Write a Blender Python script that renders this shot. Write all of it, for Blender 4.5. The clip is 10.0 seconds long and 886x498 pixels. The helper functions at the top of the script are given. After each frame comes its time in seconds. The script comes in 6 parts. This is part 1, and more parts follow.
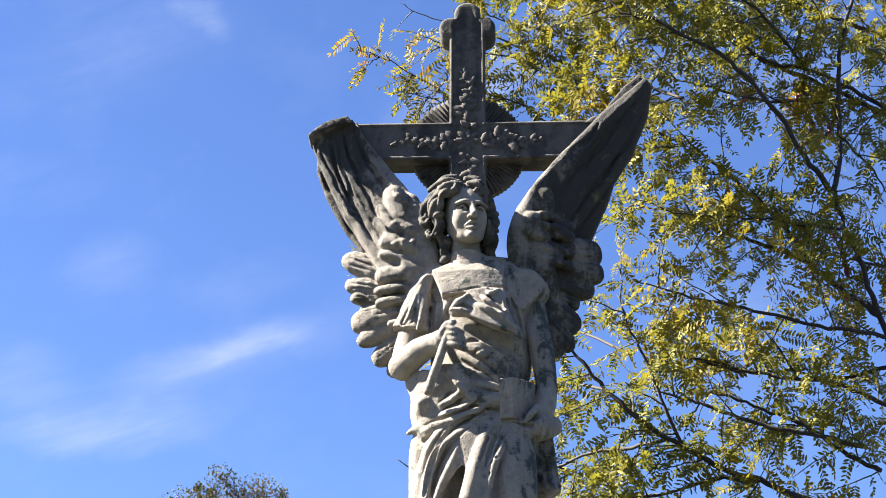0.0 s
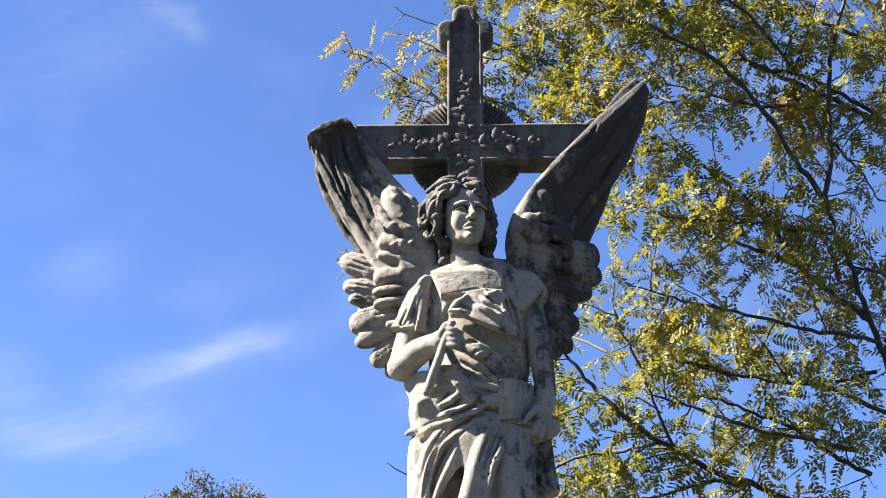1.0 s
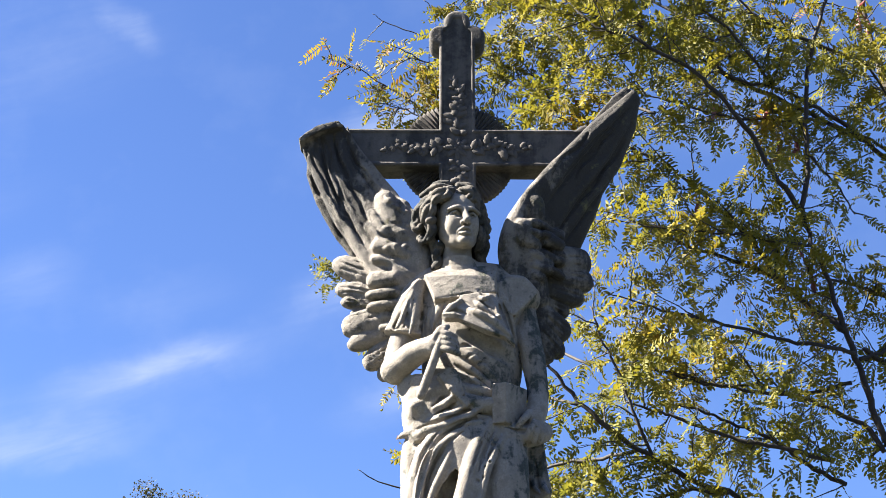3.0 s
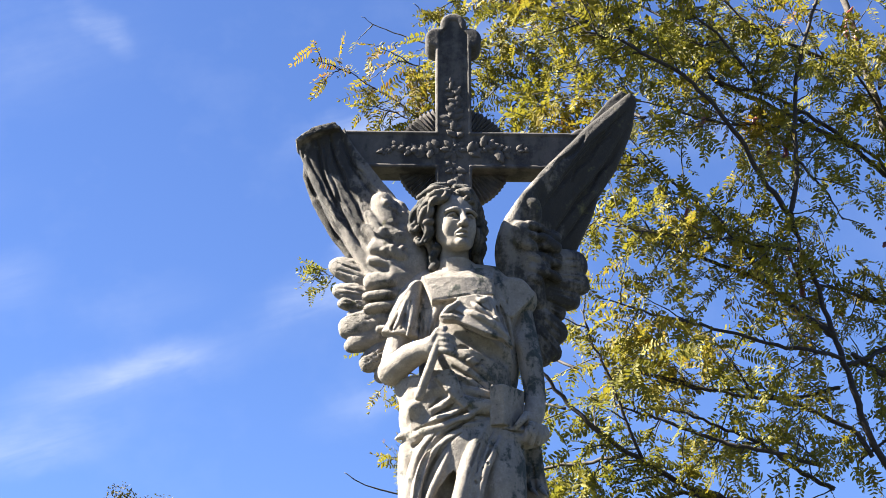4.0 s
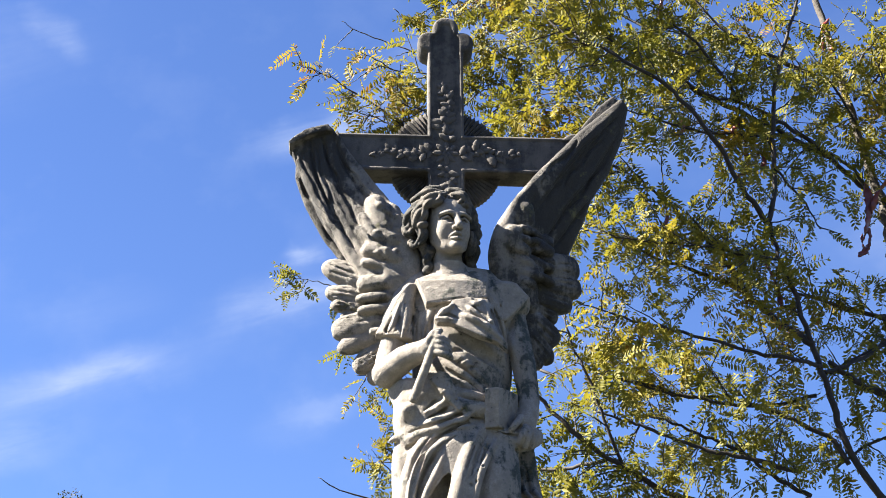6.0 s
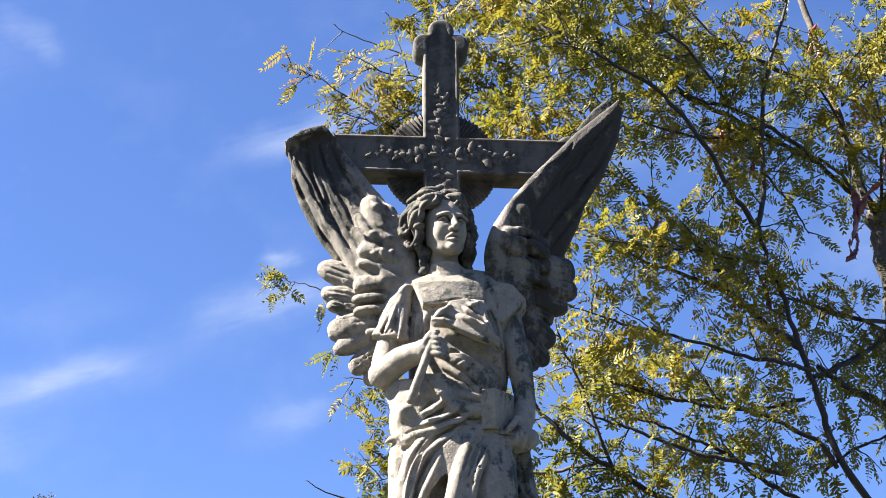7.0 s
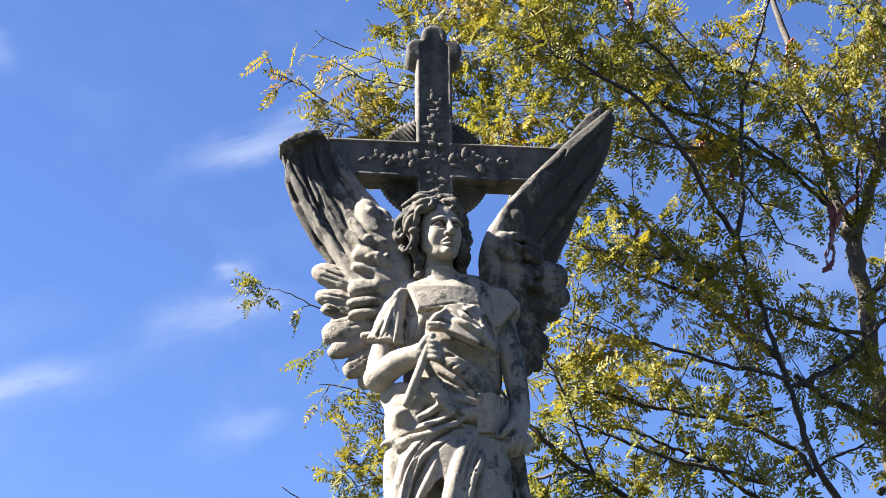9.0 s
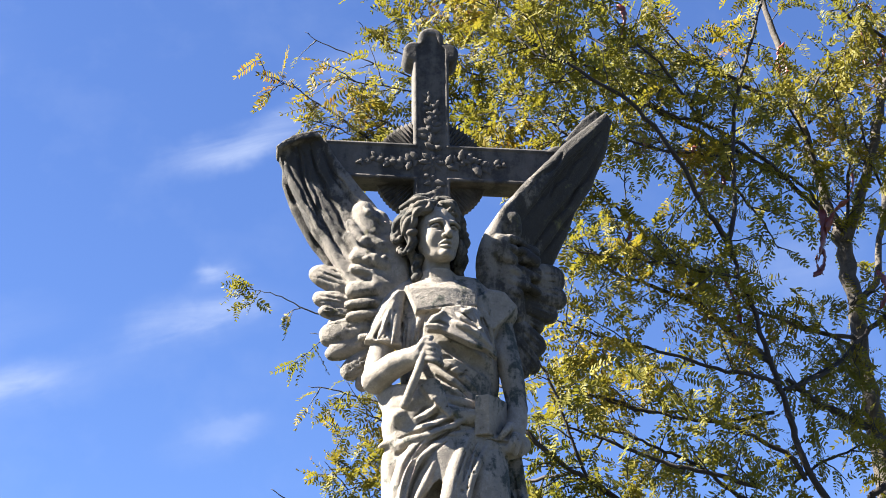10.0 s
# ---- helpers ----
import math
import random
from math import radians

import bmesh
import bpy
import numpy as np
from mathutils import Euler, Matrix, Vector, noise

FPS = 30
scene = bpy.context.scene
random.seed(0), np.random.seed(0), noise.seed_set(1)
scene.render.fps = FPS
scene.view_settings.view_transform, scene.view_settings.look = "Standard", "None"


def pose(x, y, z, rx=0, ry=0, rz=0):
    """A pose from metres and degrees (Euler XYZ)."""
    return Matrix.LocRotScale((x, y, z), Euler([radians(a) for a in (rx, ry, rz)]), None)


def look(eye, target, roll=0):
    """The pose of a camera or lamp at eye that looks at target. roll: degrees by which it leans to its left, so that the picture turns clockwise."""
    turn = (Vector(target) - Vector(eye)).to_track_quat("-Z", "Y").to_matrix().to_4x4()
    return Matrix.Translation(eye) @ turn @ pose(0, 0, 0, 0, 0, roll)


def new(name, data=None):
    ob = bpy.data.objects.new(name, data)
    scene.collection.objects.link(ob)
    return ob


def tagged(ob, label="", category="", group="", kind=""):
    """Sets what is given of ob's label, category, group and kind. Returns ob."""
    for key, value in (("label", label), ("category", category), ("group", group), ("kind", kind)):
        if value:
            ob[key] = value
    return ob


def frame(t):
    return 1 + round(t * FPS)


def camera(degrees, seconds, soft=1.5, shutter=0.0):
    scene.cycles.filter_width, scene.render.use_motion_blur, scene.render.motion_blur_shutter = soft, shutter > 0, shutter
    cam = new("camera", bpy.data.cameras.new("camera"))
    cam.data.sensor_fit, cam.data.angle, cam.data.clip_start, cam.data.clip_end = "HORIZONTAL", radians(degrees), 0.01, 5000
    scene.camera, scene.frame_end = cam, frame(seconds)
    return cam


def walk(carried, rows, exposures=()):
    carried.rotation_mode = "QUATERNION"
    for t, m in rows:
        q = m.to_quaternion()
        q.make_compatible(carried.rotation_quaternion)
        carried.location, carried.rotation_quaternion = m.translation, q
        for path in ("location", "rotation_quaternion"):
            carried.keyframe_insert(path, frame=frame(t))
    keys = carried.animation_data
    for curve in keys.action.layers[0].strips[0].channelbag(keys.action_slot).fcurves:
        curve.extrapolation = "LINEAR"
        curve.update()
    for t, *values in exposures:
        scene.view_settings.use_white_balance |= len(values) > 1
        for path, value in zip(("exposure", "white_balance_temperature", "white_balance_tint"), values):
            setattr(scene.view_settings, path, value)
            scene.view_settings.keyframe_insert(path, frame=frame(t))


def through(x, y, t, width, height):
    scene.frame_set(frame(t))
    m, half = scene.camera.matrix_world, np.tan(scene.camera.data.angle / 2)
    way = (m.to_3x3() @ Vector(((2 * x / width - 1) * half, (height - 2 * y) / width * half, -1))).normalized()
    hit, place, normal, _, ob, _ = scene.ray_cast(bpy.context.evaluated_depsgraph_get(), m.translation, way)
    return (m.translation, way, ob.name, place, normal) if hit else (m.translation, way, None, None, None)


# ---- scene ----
cam = camera(30.0, 10.0, soft=0.9)
ROWS = [
    (0.0, 0.1170, -5.2292, 1.6004, 2.239, 25.563, -0.242),
    (0.5, 0.0798, -5.2275, 1.5919, 1.804, 25.672, -0.206),
    (1.0, 0.0459, -5.2275, 1.5845, 1.383, 25.767, -0.156),
    (1.5, 0.0069, -5.2285, 1.5762, 0.888, 25.873, -0.120),
    (2.0, -0.0297, -5.2299, 1.5667, 0.418, 25.987, -0.069),
    (2.5, -0.0655, -5.2311, 1.5571, -0.063, 26.114, -0.061),
    (4.0, -0.1803, -5.2223, 1.5364, -1.538, 26.435, 0.074),
    (4.5, -0.2169, -5.2223, 1.5302, -2.003, 26.516, 0.122),
    (5.0, -0.2525, -5.2206, 1.5254, -2.454, 26.590, 0.178),
    (5.5, -0.2905, -5.2181, 1.5204, -2.949, 26.664, 0.230),
    (7.0, -0.3913, -5.2081, 1.5012, -4.310, 26.915, 0.416),
    (7.5, -0.4351, -5.2046, 1.4950, -4.862, 27.007, 0.461),
    (8.0, -0.4717, -5.2028, 1.4874, -5.326, 27.105, 0.528),
    (8.5, -0.5051, -5.1991, 1.4794, -5.760, 27.223, 0.585),
    (9.0, -0.5361, -5.1965, 1.4740, -6.155, 27.306, 0.648),
    (9.5, -0.5628, -5.1939, 1.4681, -6.509, 27.398, 0.716),
    (10.0, -0.5870, -5.1937, 1.4643, -6.829, 27.453, 0.753),
]


def aimed(x, y, z, yaw, pitch, roll):
    a, b = radians(yaw), radians(pitch)
    ahead = Vector((-math.sin(a) * math.cos(b), math.cos(a) * math.cos(b), math.sin(b)))
    return look((x, y, z), Vector((x, y, z)) + ahead, -roll)


walk(cam, [(t, aimed(*row)) for t, *row in ROWS])

# ---- light ----
SUN = Vector((-0.73, -0.02, 0.68)).normalized()
world = bpy.data.worlds.new("sky")
scene.world = world
world.use_nodes = True


def wire(tree):
    """Shortcuts for building node trees."""
    def node(kind, **values):
        n = tree.nodes.new(kind)
        for key, value in values.items():
            n.inputs[key.replace("_", " ")].default_value = value
        return n

    def link(a, out, b, into):
        tree.links.new(a.outputs[out], b.inputs[into])
    return node, link


def build_sky():
    tree = world.node_tree
    tree.nodes.clear()
    node, link = wire(tree)
    sky = node("ShaderNodeTexSky")
    sky.sky_type, sky.sun_disc = "NISHITA", False
    sky.sun_elevation = math.asin(SUN.z)
    sky.sun_rotation = math.atan2(SUN.x, SUN.y)
    sky.air_density, sky.dust_density, sky.ozone_density = 1.0, 0.05, 3.0
    tint = node("ShaderNodeMix")
    tint.data_type, tint.blend_type = "RGBA", "MULTIPLY"
    tint.inputs[0].default_value = 1.0
    tint.inputs[7].default_value = (0.304, 0.350, 0.492, 1)
    tree.links.new(sky.outputs[0], tint.inputs[6])
    # wisps of cirrus, each a stretched patch torn by noise, laid out by direction (x / y, z / y)
    def mathn(op, a, b=0.0, c=0.0):
        n = node("ShaderNodeMath")
        n.operation = op
        for k, v in enumerate((a, b, c)):
            if isinstance(v, (int, float)):
                n.inputs[k].default_value = v
            else:
                tree.links.new(v, n.inputs[k])
        return n.outputs[0]

    co = node("ShaderNodeTexCoord")
    split = node("ShaderNodeSeparateXYZ")
    link(co, "Generated", split, 0)
    ahead = mathn("MAXIMUM", split.outputs[1], 0.15)
    u, v = mathn("DIVIDE", split.outputs[0], ahead), mathn("DIVIDE", split.outputs[2], ahead)
    flat = node("ShaderNodeCombineXYZ")
    tree.links.new(u, flat.inputs[0])
    tree.links.new(v, flat.inputs[1])
    warp = node("ShaderNodeTexNoise", Scale=9.0, Detail=5.0, Roughness=0.6)
    link(flat, 0, warp, "Vector")
    bent = node("ShaderNodeVectorMath")
    bent.operation = "MULTIPLY_ADD"
    link(warp, "Color", bent, 0)
    bent.inputs[1].default_value = (0.055, 0.055, 0)
    link(flat, 0, bent, 2)
    total = None
    for (u0, v0), length, width, turn, strength in (
            ((-0.181, 0.406), 0.085, 0.020, 16, 0.26), ((-0.159, 0.415), 0.036, 0.014, 18, 0.23), ((-0.255, 0.359), 0.085, 0.018, 10, 0.36), ((-0.321, 0.385), 0.05, 0.03, -20, 0.18),
            ((-0.269, 0.468), 0.036, 0.026, 10, 0.14), ((-0.218, 0.675), 0.030, 0.012, -48, 0.20), ((-0.277, 0.640), 0.10, 0.05, 20, 0.08), ((-0.176, 0.456), 0.05, 0.02, 14, 0.06), ((-0.322, 0.531), 0.06, 0.02, 5, 0.05),
            ((-0.020, 0.602), 0.060, 0.017, 28, 0.50), ((-0.035, 0.496), 0.014, 0.007, -10, 0.34), ((-0.042, 0.461), 0.040, 0.012, 16, 0.34), ((-0.016, 0.387), 0.022, 0.010, 10, 0.14), ((-0.032, 0.495), 0.022, 0.010, 20, 0.15), ((-0.047, 0.461), 0.060, 0.022, 12, 0.18), ((-0.028, 0.383), 0.040, 0.014, 14, 0.10),
            ((0.382, 0.523), 0.05, 0.03, 20, 0.13), ((0.138, 0.436), 0.05, 0.02, 15, 0.18), ((0.204, 0.603), 0.06, 0.03, 20, 0.12), ((0.066, 0.664), 0.06, 0.03, 20, 0.15)):
        m = node("ShaderNodeMapping")
        m.vector_type = "TEXTURE"
        m.inputs["Location"].default_value = (u0 + 0.0275, v0 + 0.0275, 0)
        m.inputs["Rotation"].default_value = (0, 0, radians(turn))
        m.inputs["Scale"].default_value = (length, width, 1)
        link(bent, 0, m, "Vector")
        far = node("ShaderNodeVectorMath")
        far.operation = "LENGTH"
        link(m, 0, far, 0)
        fade = node("ShaderNodeMapRange")
        fade.interpolation_type = "SMOOTHERSTEP"
        for key, value in (("From Min", 1.5), ("From Max", 0.0), ("To Min", 0.0), ("To Max", strength)):
            fade.inputs[key].default_value = value
        tree.links.new(far.outputs["Value"], fade.inputs["Value"])
        total = fade.outputs[0] if total is None else mathn("ADD", total, fade.outputs[0])
    comb = node("ShaderNodeMapping")
    comb.inputs["Rotation"].default_value = (0, 0, radians(-17))
    link(flat, 0, comb, "Vector")
    comb2 = node("ShaderNodeMapping")
    comb2.inputs["Scale"].default_value = (9.0, 42.0, 1.0)
    link(comb, 0, comb2, "Vector")
    strands = node("ShaderNodeTexNoise", Scale=1.0, Detail=6.0, Roughness=0.6, Distortion=0.5)
    link(comb2, 0, strands, "Vector")
    total = mathn("MULTIPLY", total, mathn("MULTIPLY_ADD", strands.outputs["Fac"], 2.8, -0.62))
    veil = mathn("MULTIPLY", mathn("MAXIMUM", mathn("SUBTRACT", warp.outputs["Fac"], 0.50), 0.0), 0.35)
    total = mathn("MINIMUM", mathn("ADD", total, veil), 0.9)
    mix = node("ShaderNodeMix")
    mix.data_type = "RGBA"
    mix.inputs[7].default_value = (1.59, 1.84, 2.43, 1)
    tree.links.new(total, mix.inputs[0])
    tree.links.new(tint.outputs[2], mix.inputs[6])
    back = node("ShaderNodeBackground", Strength=0.055)
    tree.links.new(mix.outputs[2], back.inputs[0])
    out = node("ShaderNodeOutputWorld")
    link(back, 0, out, 0)


build_sky()
sun = new("sun", bpy.data.lights.new("sun", "SUN"))
sun.data.energy, sun.data.angle, sun.data.color = 5.0, radians(0.6), (1.0, 0.92, 0.80)
sun.matrix_world = look((0, 0, 30), Vector((0, 0, 30)) - SUN)
scene.view_settings.exposure = 3.12


# ---- materials ----
def stone(name, clean, soot, amount, lichen=0.0, relief=1.0, shift=0.0, edge=0.05):
    """Weathered carved stone: pale grain, black crust in patches, pits, some green growth."""
    mat = bpy.data.materials.new(name)
    mat.use_nodes = True
    tree = mat.node_tree
    node, link = wire(tree)
    bsdf = tree.nodes["Principled BSDF"]
    bsdf.inputs["Roughness"].default_value = 0.9
    co = node("ShaderNodeTexCoord")
    big = node("ShaderNodeTexNoise", Scale=5.0, Detail=5.0, Roughness=0.62)
    mid = node("ShaderNodeTexNoise", Scale=26.0, Detail=6.0, Roughness=0.7)
    fine = node("ShaderNodeTexNoise", Scale=190.0, Detail=3.0, Roughness=0.6)
    pits = node("ShaderNodeTexVoronoi", Scale=95.0)
    run = node("ShaderNodeMapping")
    run.inputs["Scale"].default_value = (16.0, 16.0, 2.2)
    link(co, "Object", run, "Vector")
    streak = node("ShaderNodeTexNoise", Scale=1.0, Detail=4.0, Roughness=0.6)
    link(run, 0, streak, "Vector")
    moved = node("ShaderNodeMapping")
    moved.inputs["Location"].default_value = (shift, 0.4 * shift, 0.0)
    link(co, "Object", moved, "Vector")
    for n in (big, mid, fine, pits):
        link(moved, 0, n, "Vector")

    def mathn(op, a, b):
        n = node("ShaderNodeMath")
        n.operation = op
        for k, v in enumerate((a, b)):
            if isinstance(v, (int, float)):
                n.inputs[k].default_value = v
            else:
                tree.links.new(v, n.inputs[k])
        return n.outputs[0]

    def ramp(value, lo, hi):
        n = node("ShaderNodeMapRange")
        n.interpolation_type = "SMOOTHSTEP"
        n.inputs["From Min"].default_value, n.inputs["From Max"].default_value = lo, hi
        tree.links.new(value, n.inputs["Value"])
        return n.outputs[0]

    def mix(fac, a, b):
        n = node("ShaderNodeMix")
        n.data_type = "RGBA"
        for k, v in ((0, fac), (6, a), (7, b)):
            if isinstance(v, (int, float)):
                n.inputs[k].default_value = v
            elif isinstance(v, tuple):
                n.inputs[k].default_value = (*v, 1)
            else:
                tree.links.new(v, n.inputs[k])
        return n.outputs[2]

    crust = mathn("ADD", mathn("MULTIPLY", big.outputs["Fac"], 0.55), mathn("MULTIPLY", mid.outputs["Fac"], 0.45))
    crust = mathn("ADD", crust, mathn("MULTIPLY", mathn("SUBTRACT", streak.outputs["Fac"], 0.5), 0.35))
    # place shifts the crust by position; robe and right wing add painted shade
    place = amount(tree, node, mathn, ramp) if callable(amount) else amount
    dirt_and_shade = ramp(mathn("ADD", crust, place), 0.535 - edge, 0.535 + edge)
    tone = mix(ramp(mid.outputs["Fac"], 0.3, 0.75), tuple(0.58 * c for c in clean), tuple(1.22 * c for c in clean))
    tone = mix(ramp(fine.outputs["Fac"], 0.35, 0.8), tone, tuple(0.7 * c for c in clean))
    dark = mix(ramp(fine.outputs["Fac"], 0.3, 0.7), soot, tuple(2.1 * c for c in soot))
    colour = mix(mathn("MULTIPLY", dirt_and_shade, 0.93), tone, dark)
    if lichen:
        spots = ramp(mathn("ADD", mathn("MULTIPLY", mid.outputs["Fac"], 0.5), mathn("MULTIPLY", big.outputs["Fac"], 0.5)), 0.60 - lichen, 0.74 - lichen)
        colour = mix(mathn("MULTIPLY", spots, 0.5), colour, (0.16, 0.15, 0.05))
    hole = mathn("MAXIMUM", ramp(pits.outputs["Distance"], 0.06, 0.26), ramp(big.outputs["Fac"], 0.66, 0.59))
    hole = mathn("MULTIPLY", hole, ramp(mid.outputs["Fac"], 0.27, 0.36))
    colour = mix(hole, (0.035, 0.032, 0.027), colour)
    tree.links.new(colour, bsdf.inputs["Base Color"])
    height = mathn("ADD", mathn("MULTIPLY", mid.outputs["Fac"], 1.0), mathn("MULTIPLY", fine.outputs["Fac"], 0.35))
    height = mathn("ADD", height, mathn("MULTIPLY", hole, 0.35))
    bump = node("ShaderNodeBump", Strength=0.75 * relief, Distance=0.0065)
    tree.links.new(height, bump.inputs["Height"])
    link(bump, 0, bsdf, "Normal")
    return mat


def wing_soot_shade(tree, node, mathn, ramp):
    """Black crust thickens towards the wing tips; the right wing has shade painted in."""
    geo = node("ShaderNodeNewGeometry")
    split = node("ShaderNodeSeparateXYZ")
    tree.links.new(geo.outputs["Position"], split.inputs[0])
    wide = mathn("ABSOLUTE", mathn("SUBTRACT", split.outputs[0], 0.02), 0)
    high = mathn("ADD", mathn("MULTIPLY", ramp(split.outputs[2], 3.98, 4.22), 0.85), 0.15)
    out = mathn("MULTIPLY", ramp(wide, 0.20, 0.45), high)
    right = ramp(split.outputs[0], 0.10, 0.30)
    return mathn("ADD", mathn("ADD", mathn("MULTIPLY", out, 0.17), mathn("MULTIPLY", right, 0.09)), -0.055)


def robe_soot_shade(tree, node, mathn, ramp):
    """Robe soot level; shade painted on the right side and waist below the overfold."""
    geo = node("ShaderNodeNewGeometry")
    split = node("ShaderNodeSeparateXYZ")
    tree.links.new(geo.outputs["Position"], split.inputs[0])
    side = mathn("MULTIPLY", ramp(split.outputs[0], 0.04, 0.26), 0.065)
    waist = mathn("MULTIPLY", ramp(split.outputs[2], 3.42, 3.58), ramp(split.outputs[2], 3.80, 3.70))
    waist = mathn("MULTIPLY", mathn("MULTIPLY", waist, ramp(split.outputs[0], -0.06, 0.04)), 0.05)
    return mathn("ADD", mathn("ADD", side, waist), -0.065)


def plain(name, colour, rough=0.8, vary=0.25, scale=30.0, relief=0.2):
    mat = bpy.data.materials.new(name)
    mat.use_nodes = True
    tree = mat.node_tree
    node, link = wire(tree)
    bsdf = tree.nodes["Principled BSDF"]
    bsdf.inputs["Roughness"].default_value = rough
    co = node("ShaderNodeTexCoord")
    grain = node("ShaderNodeTexNoise", Scale=scale, Detail=6.0, Roughness=0.65)
    link(co, "Object", grain, "Vector")
    ramp = node("ShaderNodeValToRGB")
    ramp.color_ramp.elements[0].position, ramp.color_ramp.elements[1].position = 0.3, 0.7
    ramp.color_ramp.elements[0].color = (*[c * (1 - vary) for c in colour], 1)
    ramp.color_ramp.elements[1].color = (*[c * (1 + vary) for c in colour], 1)
    link(grain, "Fac", ramp, "Fac")
    link(ramp, "Color", bsdf, "Base Color")
    bump = node("ShaderNodeBump", Strength=relief, Distance=0.01)
    link(grain, "Fac", bump, "Height")
    link(bump, 0, bsdf, "Normal")
    return mat


def foliage(name, stops, rough=0.45, through=0.44, patch=1.3):
    """Leaf blades: a hue for each leaflet and a slower drift over the crown; light passes through."""
    mat = bpy.data.materials.new(name)
    mat.use_nodes = True
    tree = mat.node_tree
    node, link = wire(tree)
    tree.nodes.remove(tree.nodes["Principled BSDF"])
    geo = node("ShaderNodeNewGeometry")
    drift = node("ShaderNodeTexNoise", Scale=patch, Detail=3.0)
    link(geo, "Position", drift, "Vector")
    wide = node("ShaderNodeMapRange")
    for key, value in (("From Min", 0.3), ("From Max", 0.7), ("To Min", 0.0), ("To Max", 0.72)):
        wide.inputs[key].default_value = value
    link(drift, "Fac", wide, "Value")
    add = node("ShaderNodeMath")
    add.operation = "MULTIPLY_ADD"
    link(geo, "Random Per Island", add, 0)
    add.inputs[1].default_value = 0.38
    link(wide, 0, add, 2)
    ramp = node("ShaderNodeValToRGB")
    els = ramp.color_ramp.elements
    els[0].position, els[0].color = stops[0][0], (*stops[0][1], 1)
    els[1].position, els[1].color = stops[-1][0], (*stops[-1][1], 1)
    for p, c in stops[1:-1]:
        els.new(p).color = (*c, 1)
    link(add, 0, ramp, "Fac")
    face = node("ShaderNodeBsdfPrincipled", Roughness=rough, Specular_IOR_Level=0.22)
    link(ramp, "Color", face, "Base Color")
    glow = node("ShaderNodeBsdfTranslucent")
    link(ramp, "Color", glow, "Color")
    both = node("ShaderNodeMixShader")
    both.inputs[0].default_value = through
    link(face, 0, both, 1)
    link(glow, 0, both, 2)
    link(both, 0, tree.nodes["Material Output"], "Surface")
    return mat


MARBLE = stone("weathered_marble", (0.222, 0.199, 0.170), (0.010, 0.015, 0.013), robe_soot_shade, lichen=0.006, shift=2.37, relief=1.1)
WING_MARBLE = stone("sooted_marble", (0.175, 0.157, 0.135), (0.006, 0.0056, 0.0052), wing_soot_shade, lichen=0.03, relief=1.5, edge=0.07)
FACE_MARBLE = stone("face_marble", (0.20, 0.180, 0.154), (0.014, 0.018, 0.015), -0.07, relief=0.4)
HAIR_MARBLE = stone("dark_marble", (0.090, 0.080, 0.067), (0.006, 0.007, 0.0065), 0.03)
CROSS_STONE = stone("sooted_stone", (0.100, 0.089, 0.078), (0.009, 0.0084, 0.008), 0.035, relief=0.7, edge=0.095)
PLINTH_STONE = stone("plinth_stone", (0.20, 0.185, 0.165), (0.02, 0.019, 0.017), 0.0)
GRASS = plain("grass_ground", (0.019, 0.023, 0.012), 0.95, 0.5, 3.0, 0.5)
BARK = plain("grey_bark", (0.045, 0.038, 0.031), 0.9, 0.5, 45.0, 0.6)
TWIG = plain("dark_twig", (0.014, 0.010, 0.008), 0.8, 0.4, 60.0, 0.3)
POD = plain("red_brown_pod", (0.10, 0.015, 0.009), 0.4, 0.5, 30.0, 0.3)
LEAF = foliage("locust_leaf", [(0.0, (0.056, 0.068, 0.013)), (0.3, (0.122, 0.120, 0.014)), (0.7, (0.166, 0.144, 0.015)), (0.95, (0.21, 0.142, 0.014)), (1.0, (0.16, 0.068, 0.012))], rough=0.6)
FAR_LEAF = foliage("far_leaf", [(0.0, (0.020, 0.022, 0.005)), (0.6, (0.043, 0.039, 0.008)), (1.0, (0.078, 0.053, 0.012))], 0.6, 0.3, 0.25)


# ---- helpers of this scene ----
def part(name, mesh, material, parent=None, label=""):
    """Links a bmesh or mesh as one object, under a thing where one is given."""
    if isinstance(mesh, bmesh.types.BMesh):
        data = bpy.data.meshes.new(name)
        mesh.to_mesh(data)
        mesh.free()
    else:
        data = mesh
    if material and not data.materials:
        data.materials.append(material)
    ob = new(name, data)
    if parent:
        ob.parent = parent
    if label:
        tagged(ob, label)
    return ob


def soft_min(a, b, k):
    if k <= 0:
        return np.minimum(a, b)
    h = np.maximum(k - np.abs(a - b), 0) / k
    return np.minimum(a, b) - h * h * k * 0.25


